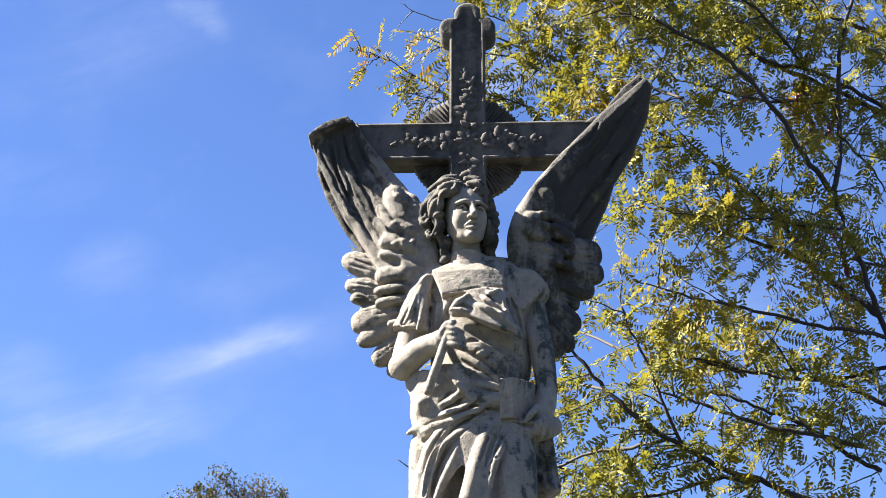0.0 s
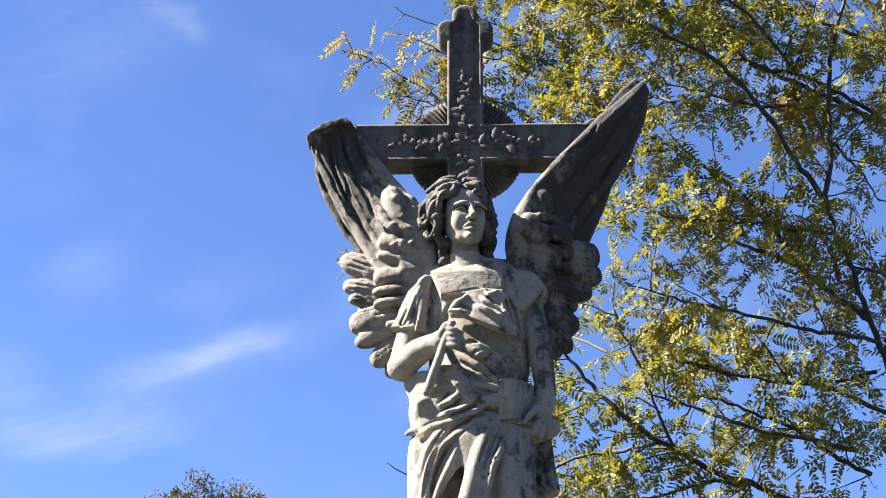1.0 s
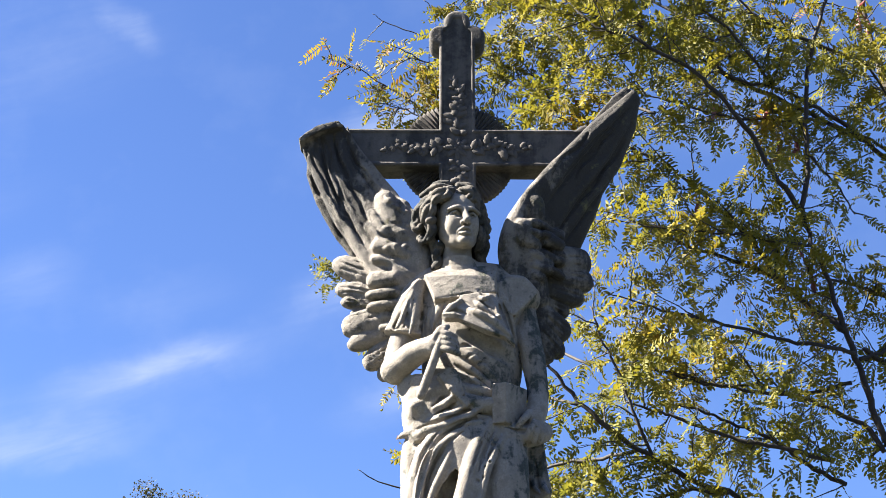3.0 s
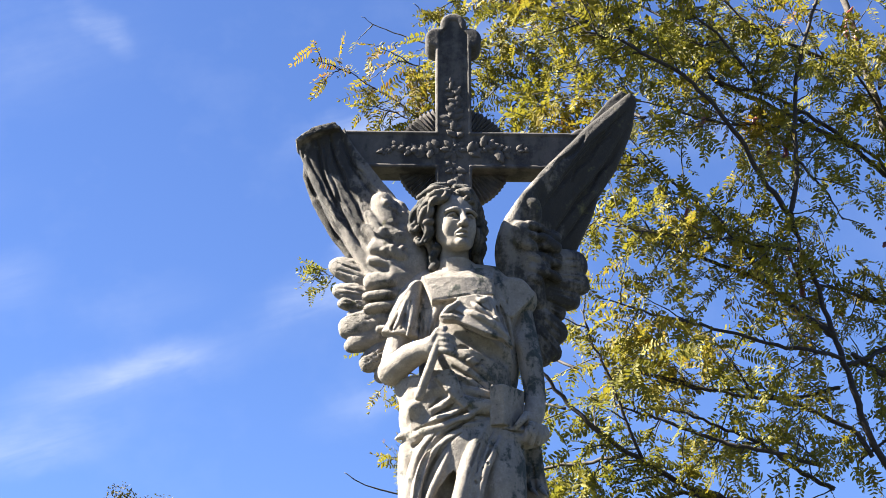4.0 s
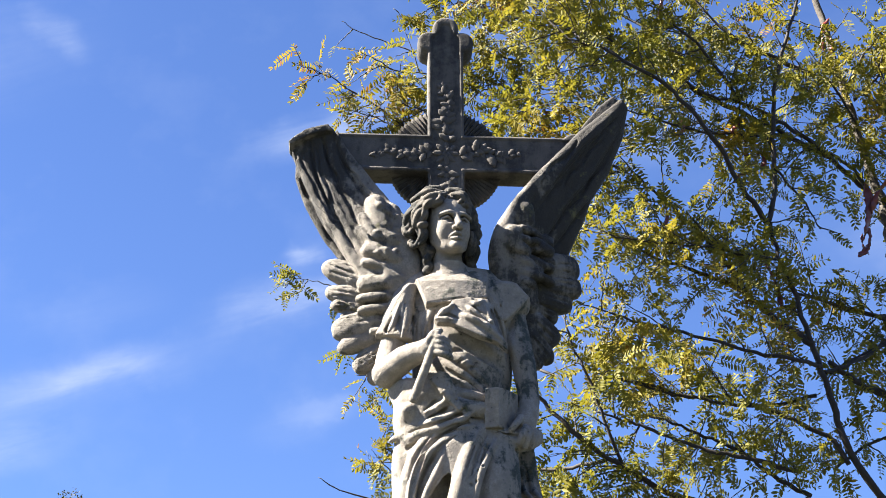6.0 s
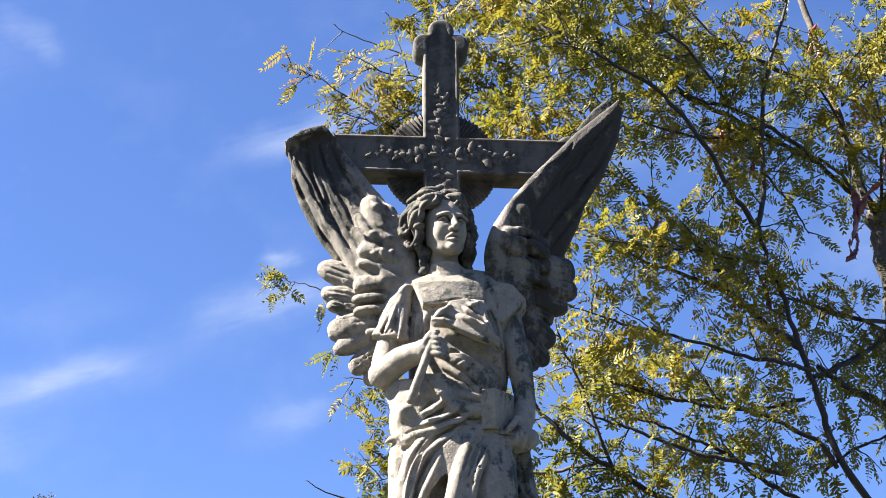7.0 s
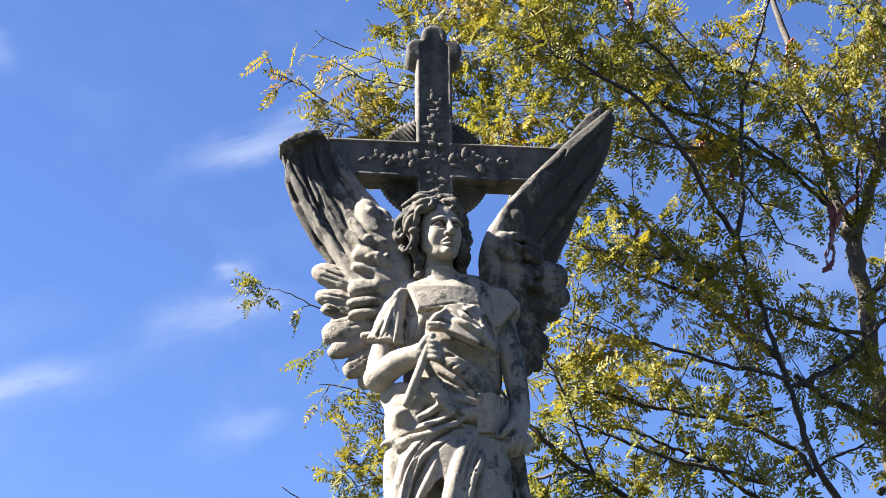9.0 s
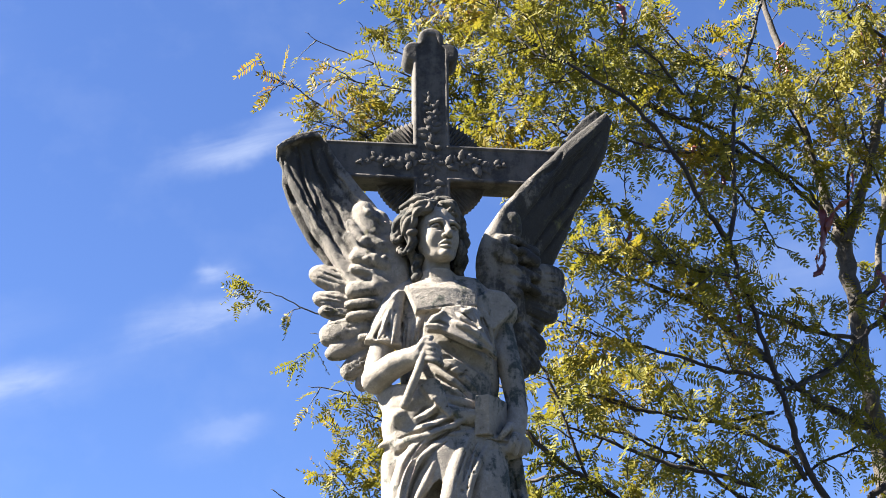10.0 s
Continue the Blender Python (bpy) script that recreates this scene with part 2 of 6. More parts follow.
class Clay:
    """A block of modelling clay: shapes are added or cut with soft seams, then it is skinned."""

    def __init__(self, lo, hi, h):
        self.lo, self.h, self.turned = np.array(lo, float), h, None
        self.axes = [np.arange(l, u, h, dtype=np.float32) for l, u in zip(lo, hi)]
        self.f = np.full([len(a) for a in self.axes], 0.08, np.float32)

    def local(self, lo, hi):
        cut, grid = [], []
        for n, a in enumerate(self.axes):
            i = max(0, int((lo[n] - self.lo[n]) / self.h) - 1)
            j = min(len(a), int((hi[n] - self.lo[n]) / self.h) + 2)
            cut.append(slice(i, max(i, j)))
            grid.append(a[i:max(i, j)].reshape([-1 if m == n else 1 for m in range(3)]))
        return tuple(cut), grid

    def put(self, cut, d, k, carve):
        f = self.f[cut]
        self.f[cut] = -soft_min(-f, d, k) if carve else soft_min(f, d, k)

    def blob(self, c, r, k=0.02, turn=(0, 0, 0), carve=False):
        """An ellipsoid of radii r."""
        r = np.array(r, float)
        m = np.array(Euler([radians(a) for a in turn]).to_matrix())
        big = np.sqrt(((m * r) ** 2).sum(1)) + k + 3 * self.h
        cut, g = self.local(np.array(c) - big, np.array(c) + big)
        p = [x - v for x, v in zip(g, c)]
        q = [m[0, n] * p[0] + m[1, n] * p[1] + m[2, n] * p[2] for n in range(3)]
        k0 = np.sqrt(sum((a / b) ** 2 for a, b in zip(q, r)))
        k1 = np.sqrt(sum((a / b ** 2) ** 2 for a, b in zip(q, r))) + 1e-6
        self.put(cut, (k0 * (k0 - 1) / k1).astype(np.float32), k, carve)

    def rope(self, points, radii, k=0.012, flat=1.0, carve=False):
        """A rounded strand through points; flat < 1 thins it along y."""
        pts = [Vector(p) for p in points]
        if isinstance(radii, (int, float)):
            radii = [radii] * len(pts)
        smooth, rad = [], []
        for n in range(len(pts) - 1):
            p0, p1, p2, p3 = pts[max(n - 1, 0)], pts[n], pts[n + 1], pts[min(n + 2, len(pts) - 1)]
            for s in range(4):
                t = s / 4
                smooth.append(0.5 * (2 * p1 + (p2 - p0) * t + (2 * p0 - 5 * p1 + 4 * p2 - p3) * t * t + (3 * p1 - p0 - 3 * p2 + p3) * t ** 3))
                rad.append(radii[n] + (radii[n + 1] - radii[n]) * t)
        smooth.append(pts[-1]), rad.append(radii[-1])
        big = max(rad) + k + 3 * self.h
        lo = [min(p[n] for p in smooth) - big for n in range(3)]
        hi = [max(p[n] for p in smooth) + big for n in range(3)]
        cut, g = self.local(lo, hi)
        best = None
        for (a, b), (ra, rb) in zip(zip(smooth, smooth[1:]), zip(rad, rad[1:])):
            s = (1, 1 / flat, 1)
            u = [(b[n] - a[n]) * s[n] for n in range(3)]
            p = [(x - a[n]) * s[n] for n, x in enumerate(g)]
            t = np.clip((p[0] * u[0] + p[1] * u[1] + p[2] * u[2]) / (sum(v * v for v in u) + 1e-9), 0, 1)
            d = np.sqrt((p[0] - u[0] * t) ** 2 + (p[1] - u[1] * t) ** 2 + (p[2] - u[2] * t) ** 2) - (ra + (rb - ra) * t)
            best = d if best is None else np.minimum(best, d)
        self.put(cut, (best * min(1, flat * 1.3)).astype(np.float32), k, carve)

    def lobe(self, a, b, w, t, k=0.008, blunt=2.0):
        """A feather or petal from a to b, w half wide, t half thick along y, with a blunt end."""
        a, b = Vector(a), Vector(b)
        u = (b - a).normalized()
        n = Vector((0, 1, 0))
        n = (n - u * n.dot(u)).normalized()
        v = u.cross(n)
        half = (b - a).length / 2
        c = (a + b) / 2
        big = max(half, w, t) + k + 3 * self.h
        cut, g = self.local([c[i] - big for i in range(3)], [c[i] + big for i in range(3)])
        p = [x - c[i] for i, x in enumerate(g)]
        q = [p[0] * e[0] + p[1] * e[1] + p[2] * e[2] for e in (u, v, n)]
        along = np.abs(q[0] / half)
        k0 = (along ** (2 + blunt) + np.abs(q[1] / w) ** 2.4 + (q[2] / t) ** 2 + 1e-9) ** 0.5
        d = (k0 - 1) * min(w, t) * 0.75
        self.put(cut, d.astype(np.float32), k, False)

    def plate(self, outline, depth, thick, k=0.01, edge=0.012, carve=False):
        """A slab with an outline of (x, z) corners; depth(x, z) gives the y of its middle."""
        xs, zs = [p[0] for p in outline], [p[1] for p in outline]
        far = thick + k + 0.14
        mid = depth(np.float32(sum(xs) / len(xs)), np.float32(sum(zs) / len(zs)))
        pad = k + 3 * self.h
        cut, (X, Y, Z) = self.local((min(xs) - pad, mid - far, min(zs) - pad), (max(xs) + pad, mid + far, max(zs) + pad))
        dist, sign = None, None
        for (ax, az), (bx, bz) in zip(outline, outline[1:] + outline[:1]):
            ex, ez, wx, wz = bx - ax, bz - az, X - ax, Z - az
            t = np.clip((wx * ex + wz * ez) / (ex * ex + ez * ez), 0, 1)
            d2 = (wx - ex * t) ** 2 + (wz - ez * t) ** 2
            dist = d2 if dist is None else np.minimum(dist, d2)
            c1, c2, c3 = Z >= az, Z < bz, ex * wz > ez * wx
            flip = (c1 & c2 & c3) | (~c1 & ~c2 & ~c3)
            sign = np.where(flip, -1, 1) * (1 if sign is None else sign)
        flat = np.sqrt(dist) * sign
        q0, q1 = flat + edge, np.abs(Y - depth(X, Z)) - thick + edge
        d = np.sqrt(np.maximum(q0, 0) ** 2 + np.maximum(q1, 0) ** 2) + np.minimum(np.maximum(q0, q1), 0) - edge
        self.put(cut, d.astype(np.float32), k, carve)

    def weather(self, amount):
        """Uneven, worn surfaces."""
        rng = random.Random(5)
        X, Y, Z = (a.reshape([-1 if m == n else 1 for m in range(3)]) for n, a in enumerate(self.axes))
        for n in range(7):
            w = 22 * 1.55 ** n
            d = [rng.gauss(0, 1) * w * 0.6 for _ in range(3)]
            e = [rng.gauss(0, 1) * w * 0.6 for _ in range(3)]
            a = np.sin(X * d[0] + rng.uniform(0, 6)) + np.sin(Y * d[1] + Z * e[2] + rng.uniform(0, 6))
            b = np.sin(Z * d[2] + rng.uniform(0, 6)) + np.sin(X * e[0] + Y * e[1] + rng.uniform(0, 6))
            self.f += (amount * 0.75 ** n * a * b * 0.5).astype(np.float32)

    def front(self, x, z, miss):
        """The y of the foremost surface at (x, z)."""
        i = int(round((x - self.lo[0]) / self.h))
        k = int(round((z - self.lo[2]) / self.h))
        if not (0 <= i < self.f.shape[0] and 0 <= k < self.f.shape[2]):
            return miss
        inside = np.nonzero(self.f[i, :, k] < 0)[0]
        return self.lo[1] + self.h * inside[0] if len(inside) else miss

    def onto(self, points, sink):
        """Points moved along y so that they lie sink behind the surface."""
        ys = [self.front(p[0], p[2], p[1]) for p in points]
        return [(p[0], y + sink, p[2]) for p, y in zip(points, ys)]

    def ridge(self, points, r, rise=0.8, k=0.010):
        """A fold standing out of the surface, thinning at both ends."""
        n = len(points)
        fall = [r * (0.35 if i in (0, n - 1) else 1.0) for i in range(n)]
        pts = self.onto(points, 0)
        self.rope([(p[0], p[1] + q - 2 * q * rise * 0.5, p[2]) for p, q in zip(pts, fall)], fall, k)

    def groove(self, points, r, deep=1.0, k=0.004):
        """A channel cut into the surface."""
        n = len(points)
        fall = [r * (0.3 if i in (0, n - 1) else 1.0) for i in range(n)]
        pts = self.onto(points, 0)
        self.rope([(p[0], p[1] - q + 2 * q * deep * 0.5, p[2]) for p, q in zip(pts, fall)], fall, k, 1.0, True)

    def plume(self, a, b, w, t, rise=0.02, k=0.005, blunt=1.4):
        """A feather laid on the surface, standing out by rise, with its shaft marked."""
        pa, pb = self.onto([a], t - rise)[0], self.onto([b], t - rise)[0]
        y = min(pa[1], pb[1])
        pa, pb = (a[0], 0.5 * (pa[1] + y), a[2]), (b[0], 0.5 * (pb[1] + y), b[2])
        self.lobe(pa, pb, w, t, k, blunt)

    def skin(self):
        """Vertices and quads of the surface."""
        f = self.f
        f[[0, -1]], f[:, [0, -1]], f[:, :, [0, -1]] = 0.05, 0.05, 0.05
        ins = f < 0
        shape = np.array(f.shape) - 1
        count = np.zeros(shape, np.uint8)
        corners = [(i, j, k) for i in (0, 1) for j in (0, 1) for k in (0, 1)]
        nx, ny, nz = shape
        for i, j, k in corners:
            count += ins[i:i + nx, j:j + ny, k:k + nz]
        cells = np.argwhere((count > 0) & (count < 8))
        index = np.full(shape, -1, np.int32)
        index[tuple(cells.T)] = np.arange(len(cells))
        val = {c: f[cells[:, 0] + c[0], cells[:, 1] + c[1], cells[:, 2] + c[2]] for c in corners}
        total, n = np.zeros((len(cells), 3)), np.zeros(len(cells))
        for a in corners:
            for ax in range(3):
                if a[ax]:
                    continue
                b = tuple(1 if m == ax else a[m] for m in range(3))
                va, vb = val[a], val[b]
                hit = (va < 0) != (vb < 0)
                t = np.where(hit, va / np.where(hit, va - vb, 1), 0)
                p = np.tile(np.array(a, float), (len(cells), 1))
                p[:, ax] = t
                total += p * hit[:, None]
                n += hit
        verts = self.lo + self.h * (cells + total / n[:, None])
        quads = []
        for ax in range(3):
            o1, o2 = (ax + 1) % 3, (ax + 2) % 3
            a = ins[tuple(slice(1, -1) if m != ax else slice(0, -1) for m in range(3))]
            b = ins[tuple(slice(1, -1) if m != ax else slice(1, None) for m in range(3))]
            e = np.argwhere(a != b)
            way = a[tuple(e.T)]
            e = e + np.array([0 if m == ax else 1 for m in range(3)])
            ring = []
            for d1, d2 in ((-1, -1), (0, -1), (0, 0), (-1, 0)):
                c = e.copy()
                c[:, o1] += d1
                c[:, o2] += d2
                ring.append(index[tuple(c.T)])
            q = np.stack(ring, 1)
            quads.append(np.where(way[:, None], q, q[:, ::-1]))
        return verts, np.concatenate(quads)


def skinned(name, clays):
    """One smooth mesh from one or more blocks of clay, each with its own material slot."""
    verts, quads, slots, n = [], [], [], 0
    for slot, clay in enumerate(clays):
        v, q = clay.skin()
        if clay.turned:
            m = np.array(clay.turned)
            v = v @ m[:3, :3].T + m[:3, 3]
        verts.append(v), quads.append(q + n), slots.append(np.full(len(q), slot, np.int32))
        n += len(v)
    verts, quads = np.concatenate(verts), np.concatenate(quads)
    mesh = bpy.data.meshes.new(name)
    mesh.vertices.add(len(verts))
    mesh.vertices.foreach_set("co", verts.astype(np.float32).ravel())
    mesh.loops.add(quads.size)
    mesh.loops.foreach_set("vertex_index", quads.astype(np.int32).ravel())
    mesh.polygons.add(len(quads))
    mesh.polygons.foreach_set("loop_start", np.arange(0, quads.size, 4, dtype=np.int32))
    mesh.update(calc_edges=True)
    mesh.polygons.foreach_set("use_smooth", np.ones(len(quads), bool))
    mesh.polygons.foreach_set("material_index", np.concatenate(slots))
    mesh.validate()
    return mesh


def block(lo, hi, bevel=0.01, cuts=2):
    bm = bmesh.new()
    bmesh.ops.create_cube(bm, size=1)
    for v in bm.verts:
        v.co = [l + (u - l) * (c + 0.5) for c, l, u in zip(v.co, lo, hi)]
    if bevel:
        bmesh.ops.bevel(bm, geom=bm.edges[:], offset=bevel, segments=cuts, affect="EDGES")
    return bm


# ---- ground and pedestal ----
def build_ground():
    bm = bmesh.new()
    bmesh.ops.create_grid(bm, x_segments=60, y_segments=60, size=1500)
    for v in bm.verts:
        v.co.z = 0.25 * noise.noise(v.co * 0.02) if v.co.length > 40 else 0.0
    tagged(part("ground", bm, GRASS), "mown green cemetery lawn round the pedestal", "ground", kind="structure")


build_ground()
CX, CZ = 0.0, 4.54


def build_pedestal():
    base = tagged(new("pedestal"), "tall weathered grey stone pedestal under the angel", "pedestal")
    part("plinth", block((-0.62, -0.55, 0.0), (0.62, 0.49, 0.32), 0.02), PLINTH_STONE, base)
    part("die", block((-0.48, -0.42, 0.32), (0.48, 0.36, 2.24), 0.015), PLINTH_STONE, base)
    part("cornice", block((-0.56, -0.50, 2.24), (0.56, 0.44, 2.40), 0.03, 4), PLINTH_STONE, base)
    part("statue_base", block((-0.36, -0.36, 2.40), (0.36, 0.30, 2.54), 0.02), PLINTH_STONE, base)


build_pedestal()


# ---- the cross behind the angel ----
def build_cross():
    cross = tagged(new("stone_cross"), "dark sooted stone cross with trefoil ends behind the angel", "cross")
    front = lambda X, Z: 0.055 + 0 * X
    clay = Clay((-0.62, -0.05, 2.5), (0.62, 0.17, 5.2), 0.005)
    up, bar = 0.066, 0.077
    clay.plate([(-up, 2.53), (up, 2.53), (up, CZ + 0.48), (-up, CZ + 0.48)], front, 0.055, 0.0, 0.008)
    clay.plate([(-0.47, CZ - bar), (0.47, CZ - bar), (0.47, CZ + bar), (-0.47, CZ + bar)], front, 0.055, 0.0, 0.008)
    clay.plate([(-0.035, CZ + 0.45), (0.035, CZ + 0.45), (0.035, CZ + 0.55), (-0.035, CZ + 0.55)], front, 0.055, 0.0, 0.004)
    for x, z, r in ((-0.062, 0.487, 0.044), (0.062, 0.487, 0.044), (0, 0.548, 0.050), (-0.470, 0.056, 0.042), (0.470, 0.056, 0.042),
                    (-0.470, -0.056, 0.042), (0.470, -0.056, 0.042), (-0.505, 0, 0.042), (0.505, 0, 0.042)):
        ring = [(x + r * math.cos(a * math.pi / 10), CZ + z + r * math.sin(a * math.pi / 10)) for a in range(20)]
        clay.plate(ring, front, 0.056, 0.004, 0.012)
    # sunk panels leave a raised edge all round
    sunk = lambda X, Z: -0.006 + 0 * X
    clay.plate([(-up + 0.014, 2.6), (up - 0.014, 2.6), (up - 0.014, CZ + 0.50), (0.028, CZ + 0.53), (0.015, CZ + 0.565), (-0.015, CZ + 0.565), (-0.028, CZ + 0.53), (-up + 0.014, CZ + 0.50)], sunk, 0.012, 0.002, 0.003, True)
    clay.plate([(-0.46, CZ - bar + 0.016), (0.46, CZ - bar + 0.016), (0.46, CZ + bar - 0.014), (-0.46, CZ + bar - 0.014)], sunk, 0.012, 0.002, 0.003, True)
    body = part("cross_body", skinned("cross_body", [clay]), CROSS_STONE, cross)

    # the disc of rays set into the angles
    bm = bmesh.new()
    rays, inner, outer = 76, 0.03, 0.214
    rim = []
    for n in range(rays * 2):
        a = math.pi * n / rays
        y = 0.046 if n % 2 else 0.060
        r = outer - (0.004 if n % 2 == 0 else 0)
        rim.append([bm.verts.new((q * math.cos(a), yy, CZ + q * math.sin(a)))
                    for q, yy in ((inner, 0.05), (r - 0.012, y), (r, y + 0.006), (r, 0.088), (inner, 0.088))])
    for p, q in zip(rim, rim[1:] + rim[:1]):
        for n in range(4):
            bm.faces.new((p[n], q[n], q[n + 1], p[n + 1]))
    bmesh.ops.recalc_face_normals(bm, faces=bm.faces[:])
    part("ray_disc", bm, CROSS_STONE, body, "ribbed sunburst disc of grey stone")

    # carved flowers and leaves in the panels
    def petal(length, width, lift):
        bm = bmesh.new()
        rows = []
        for i in range(7):
            s = i / 6
            w = width * math.sin(math.pi * min(1, 0.12 + 0.88 * s)) ** 0.7 * (1 - 0.25 * math.sin(9 * s) ** 2)
            h = lift * math.sin(math.pi * (0.15 + 0.8 * s))
            rows.append([bm.verts.new((c * w, -h * (1 - 0.55 * abs(c)) - 0.002, length * s)) for c in (-1, -0.45, 0, 0.45, 1)])
        for a, b in zip(rows, rows[1:]):
            for n in range(4):
                bm.faces.new((a[n], a[n + 1], b[n + 1], b[n]))
        edge = bmesh.ops.extrude_face_region(bm, geom=bm.faces[:])
        for v in edge["geom"]:
            if isinstance(v, bmesh.types.BMVert):
                v.co.y = 0.006
        bmesh.ops.recalc_face_normals(bm, faces=bm.faces[:])
        data = bpy.data.meshes.new("carved_leaf")
        bm.to_mesh(data)
        bm.free()
        data.polygons.foreach_set("use_smooth", np.ones(len(data.polygons), bool))
        return data

    kinds = [petal(0.040, 0.0115, 0.0040), petal(0.030, 0.0095, 0.0036), petal(0.024, 0.0105, 0.0042)]
    rng = random.Random(4)

    def carve(kind, x, z, turn, size=1.0):
        ob = part("carved_leaf", kinds[kind], CROSS_STONE, body)
        ob.matrix_basis = Matrix.Translation((x, 0.006, CZ + z)) @ pose(0, 0, 0, rng.uniform(-8, 8), turn, 0) @ Matrix.Scale(size, 4)

    for ring, (count, r, kind) in enumerate(((8, 0.012, 0), (6, 0.006, 2), (5, 0.0, 2))):
        for n in range(count):
            a = 360 * n / count + 20 * ring
            carve(kind, r * math.sin(radians(a)), r * math.cos(radians(a)), a, 1.0 - 0.12 * ring)
    for side, reach in ((90, 0.27), (-90, 0.27), (0, 0.30), (180, 0.25)):
        d = 0.055
        while d < reach:
            x, z = d * math.sin(radians(side)), d * math.cos(radians(side))
            sway = 0.012 * math.sin(d * 40)
            x, z = x + sway * math.cos(radians(side)), z - sway * math.sin(radians(side))
            fade = 1.05 - 0.9 * max(0, d / reach - 0.55)
            for spread in (-62, 48, rng.uniform(-15, 15)):
                carve(rng.choice((0, 1, 1, 2)), x, z, side + spread + rng.uniform(-24, 24), fade * rng.uniform(0.9, 1.5))
            d += 0.025
    return cross


build_cross()


# ---- the angel: one carved block ----
def barbs(c, a, b, w):
    """Lines cut along a feather on both sides of its shaft, splaying towards the tip."""
    a, b = Vector(a), Vector(b)
    along = (b - a).normalized()
    side = along.cross(Vector((0, 1, 0))).normalized()
    for off in (-0.55, 0.5):
        c.groove([a.lerp(b, s) + side * (w * off * (0.5 + 0.5 * s)) for s in (0.45, 0.68, 0.86)], 0.0042, 1.0, 0.003)


def left_wing(c):
    def blade(X, Z):
        return -0.045 - 0.06 * (X + 0.35) - 0.04 * np.clip((4.25 - Z) / 0.4, -0.4, 1)
    c.plate([(-0.573, 4.538), (-0.511, 4.593), (-0.417, 4.605), (-0.322, 4.460), (-0.210, 4.304), (-0.152, 4.167), (-0.119, 4.042), (-0.115, 3.906), (-0.188, 3.822), (-0.267, 3.912), (-0.354, 4.077), (-0.430, 4.202), (-0.492, 4.343), (-0.538, 4.446)],
            blade, 0.030, 0.01, 0.008)
    # the layer behind shows along the outer edge
    c.plate([(-0.551, 4.528), (-0.547, 4.427), (-0.507, 4.319), (-0.433, 4.176), (-0.365, 4.086), (-0.276, 4.118), (-0.384, 4.436)], lambda X, Z: 0.02 + 0 * X, 0.016, 0.003, 0.010)
    # wing shoulder
    c.rope([(-0.196, -0.080, 4.245), (-0.155, -0.085, 4.120), (-0.138, -0.080, 4.003), (-0.160, -0.060, 3.875)], [0.030, 0.045, 0.052, 0.045], 0.03)
    c.rope([(-0.251, -0.070, 4.162), (-0.219, -0.075, 4.050), (-0.204, -0.070, 3.945)], [0.035, 0.045, 0.05], 0.05)
    # long quills: channels with rolled lips
    for line, r in (([(-0.549, -0.060, 4.493), (-0.508, -0.060, 4.372), (-0.448, -0.060, 4.248), (-0.364, -0.060, 4.081)], 0.010), ([(-0.499, -0.060, 4.566), (-0.465, -0.060, 4.395), (-0.396, -0.060, 4.231), (-0.313, -0.060, 4.067)], 0.010),
                    ([(-0.415, -0.060, 4.574), (-0.351, -0.070, 4.410), (-0.272, -0.080, 4.290), (-0.227, -0.080, 4.223)], 0.009), ([(-0.454, -0.060, 4.575), (-0.413, -0.060, 4.417), (-0.352, -0.070, 4.274)], 0.006)):
        c.groove(line, r, 1.1)
        c.ridge([(p[0] + 0.016, p[1], p[2] + 0.012) for p in line], r * 0.9, 0.8)
    for line in ([(-0.481, -0.060, 4.533), (-0.459, -0.060, 4.482), (-0.453, -0.060, 4.417), (-0.423, -0.060, 4.348), (-0.409, -0.060, 4.292), (-0.372, -0.060, 4.231)], [(-0.445, -0.060, 4.533), (-0.430, -0.060, 4.463), (-0.396, -0.060, 4.393), (-0.387, -0.060, 4.343), (-0.349, -0.060, 4.291), (-0.332, -0.060, 4.230), (-0.307, -0.060, 4.179)],
                 [(-0.528, -0.060, 4.483), (-0.511, -0.060, 4.436), (-0.476, -0.060, 4.367), (-0.462, -0.060, 4.322), (-0.429, -0.060, 4.267), (-0.407, -0.060, 4.218), (-0.370, -0.060, 4.164)], [(-0.386, -0.060, 4.480), (-0.357, -0.060, 4.434), (-0.328, -0.060, 4.401), (-0.311, -0.060, 4.360), (-0.274, -0.060, 4.323)]):
        c.groove(line, 0.0075, 0.8)
    # the blunt upper end, cut to a sloping facet
    c.plate([(-0.573, 4.525), (-0.548, 4.553), (-0.508, 4.580), (-0.431, 4.601), (-0.412, 4.578), (-0.487, 4.557), (-0.537, 4.528), (-0.566, 4.508)], lambda X, Z: -0.040 + 0 * X, 0.046, 0.006, 0.004)
    # flight feathers fanning out below
    for a, b, w, t in (((-0.200, -0.050, 3.943), (-0.427, -0.030, 4.057), 0.046, 0.036), ((-0.205, -0.050, 3.901), (-0.424, -0.030, 3.957), 0.036, 0.034), ((-0.213, -0.050, 3.880), (-0.410, -0.040, 3.901), 0.026, 0.030), ((-0.218, -0.050, 3.859), (-0.376, -0.040, 3.859), 0.022, 0.026),
                       ((-0.173, -0.060, 3.843), (-0.401, -0.040, 3.800), 0.052, 0.042), ((-0.172, -0.060, 3.791), (-0.378, -0.040, 3.737), 0.032, 0.034),
                       ((-0.164, -0.060, 3.764), (-0.321, -0.040, 3.658), 0.040, 0.034), ((-0.149, -0.060, 3.735), (-0.267, -0.040, 3.613), 0.032, 0.030)):
        c.lobe(a, b, w, t, 0.003, 1.2)
        c.groove([Vector(a).lerp(Vector(b), s) for s in (0.35, 0.6, 0.88)], 0.005, 0.9)
        barbs(c, a, b, w)
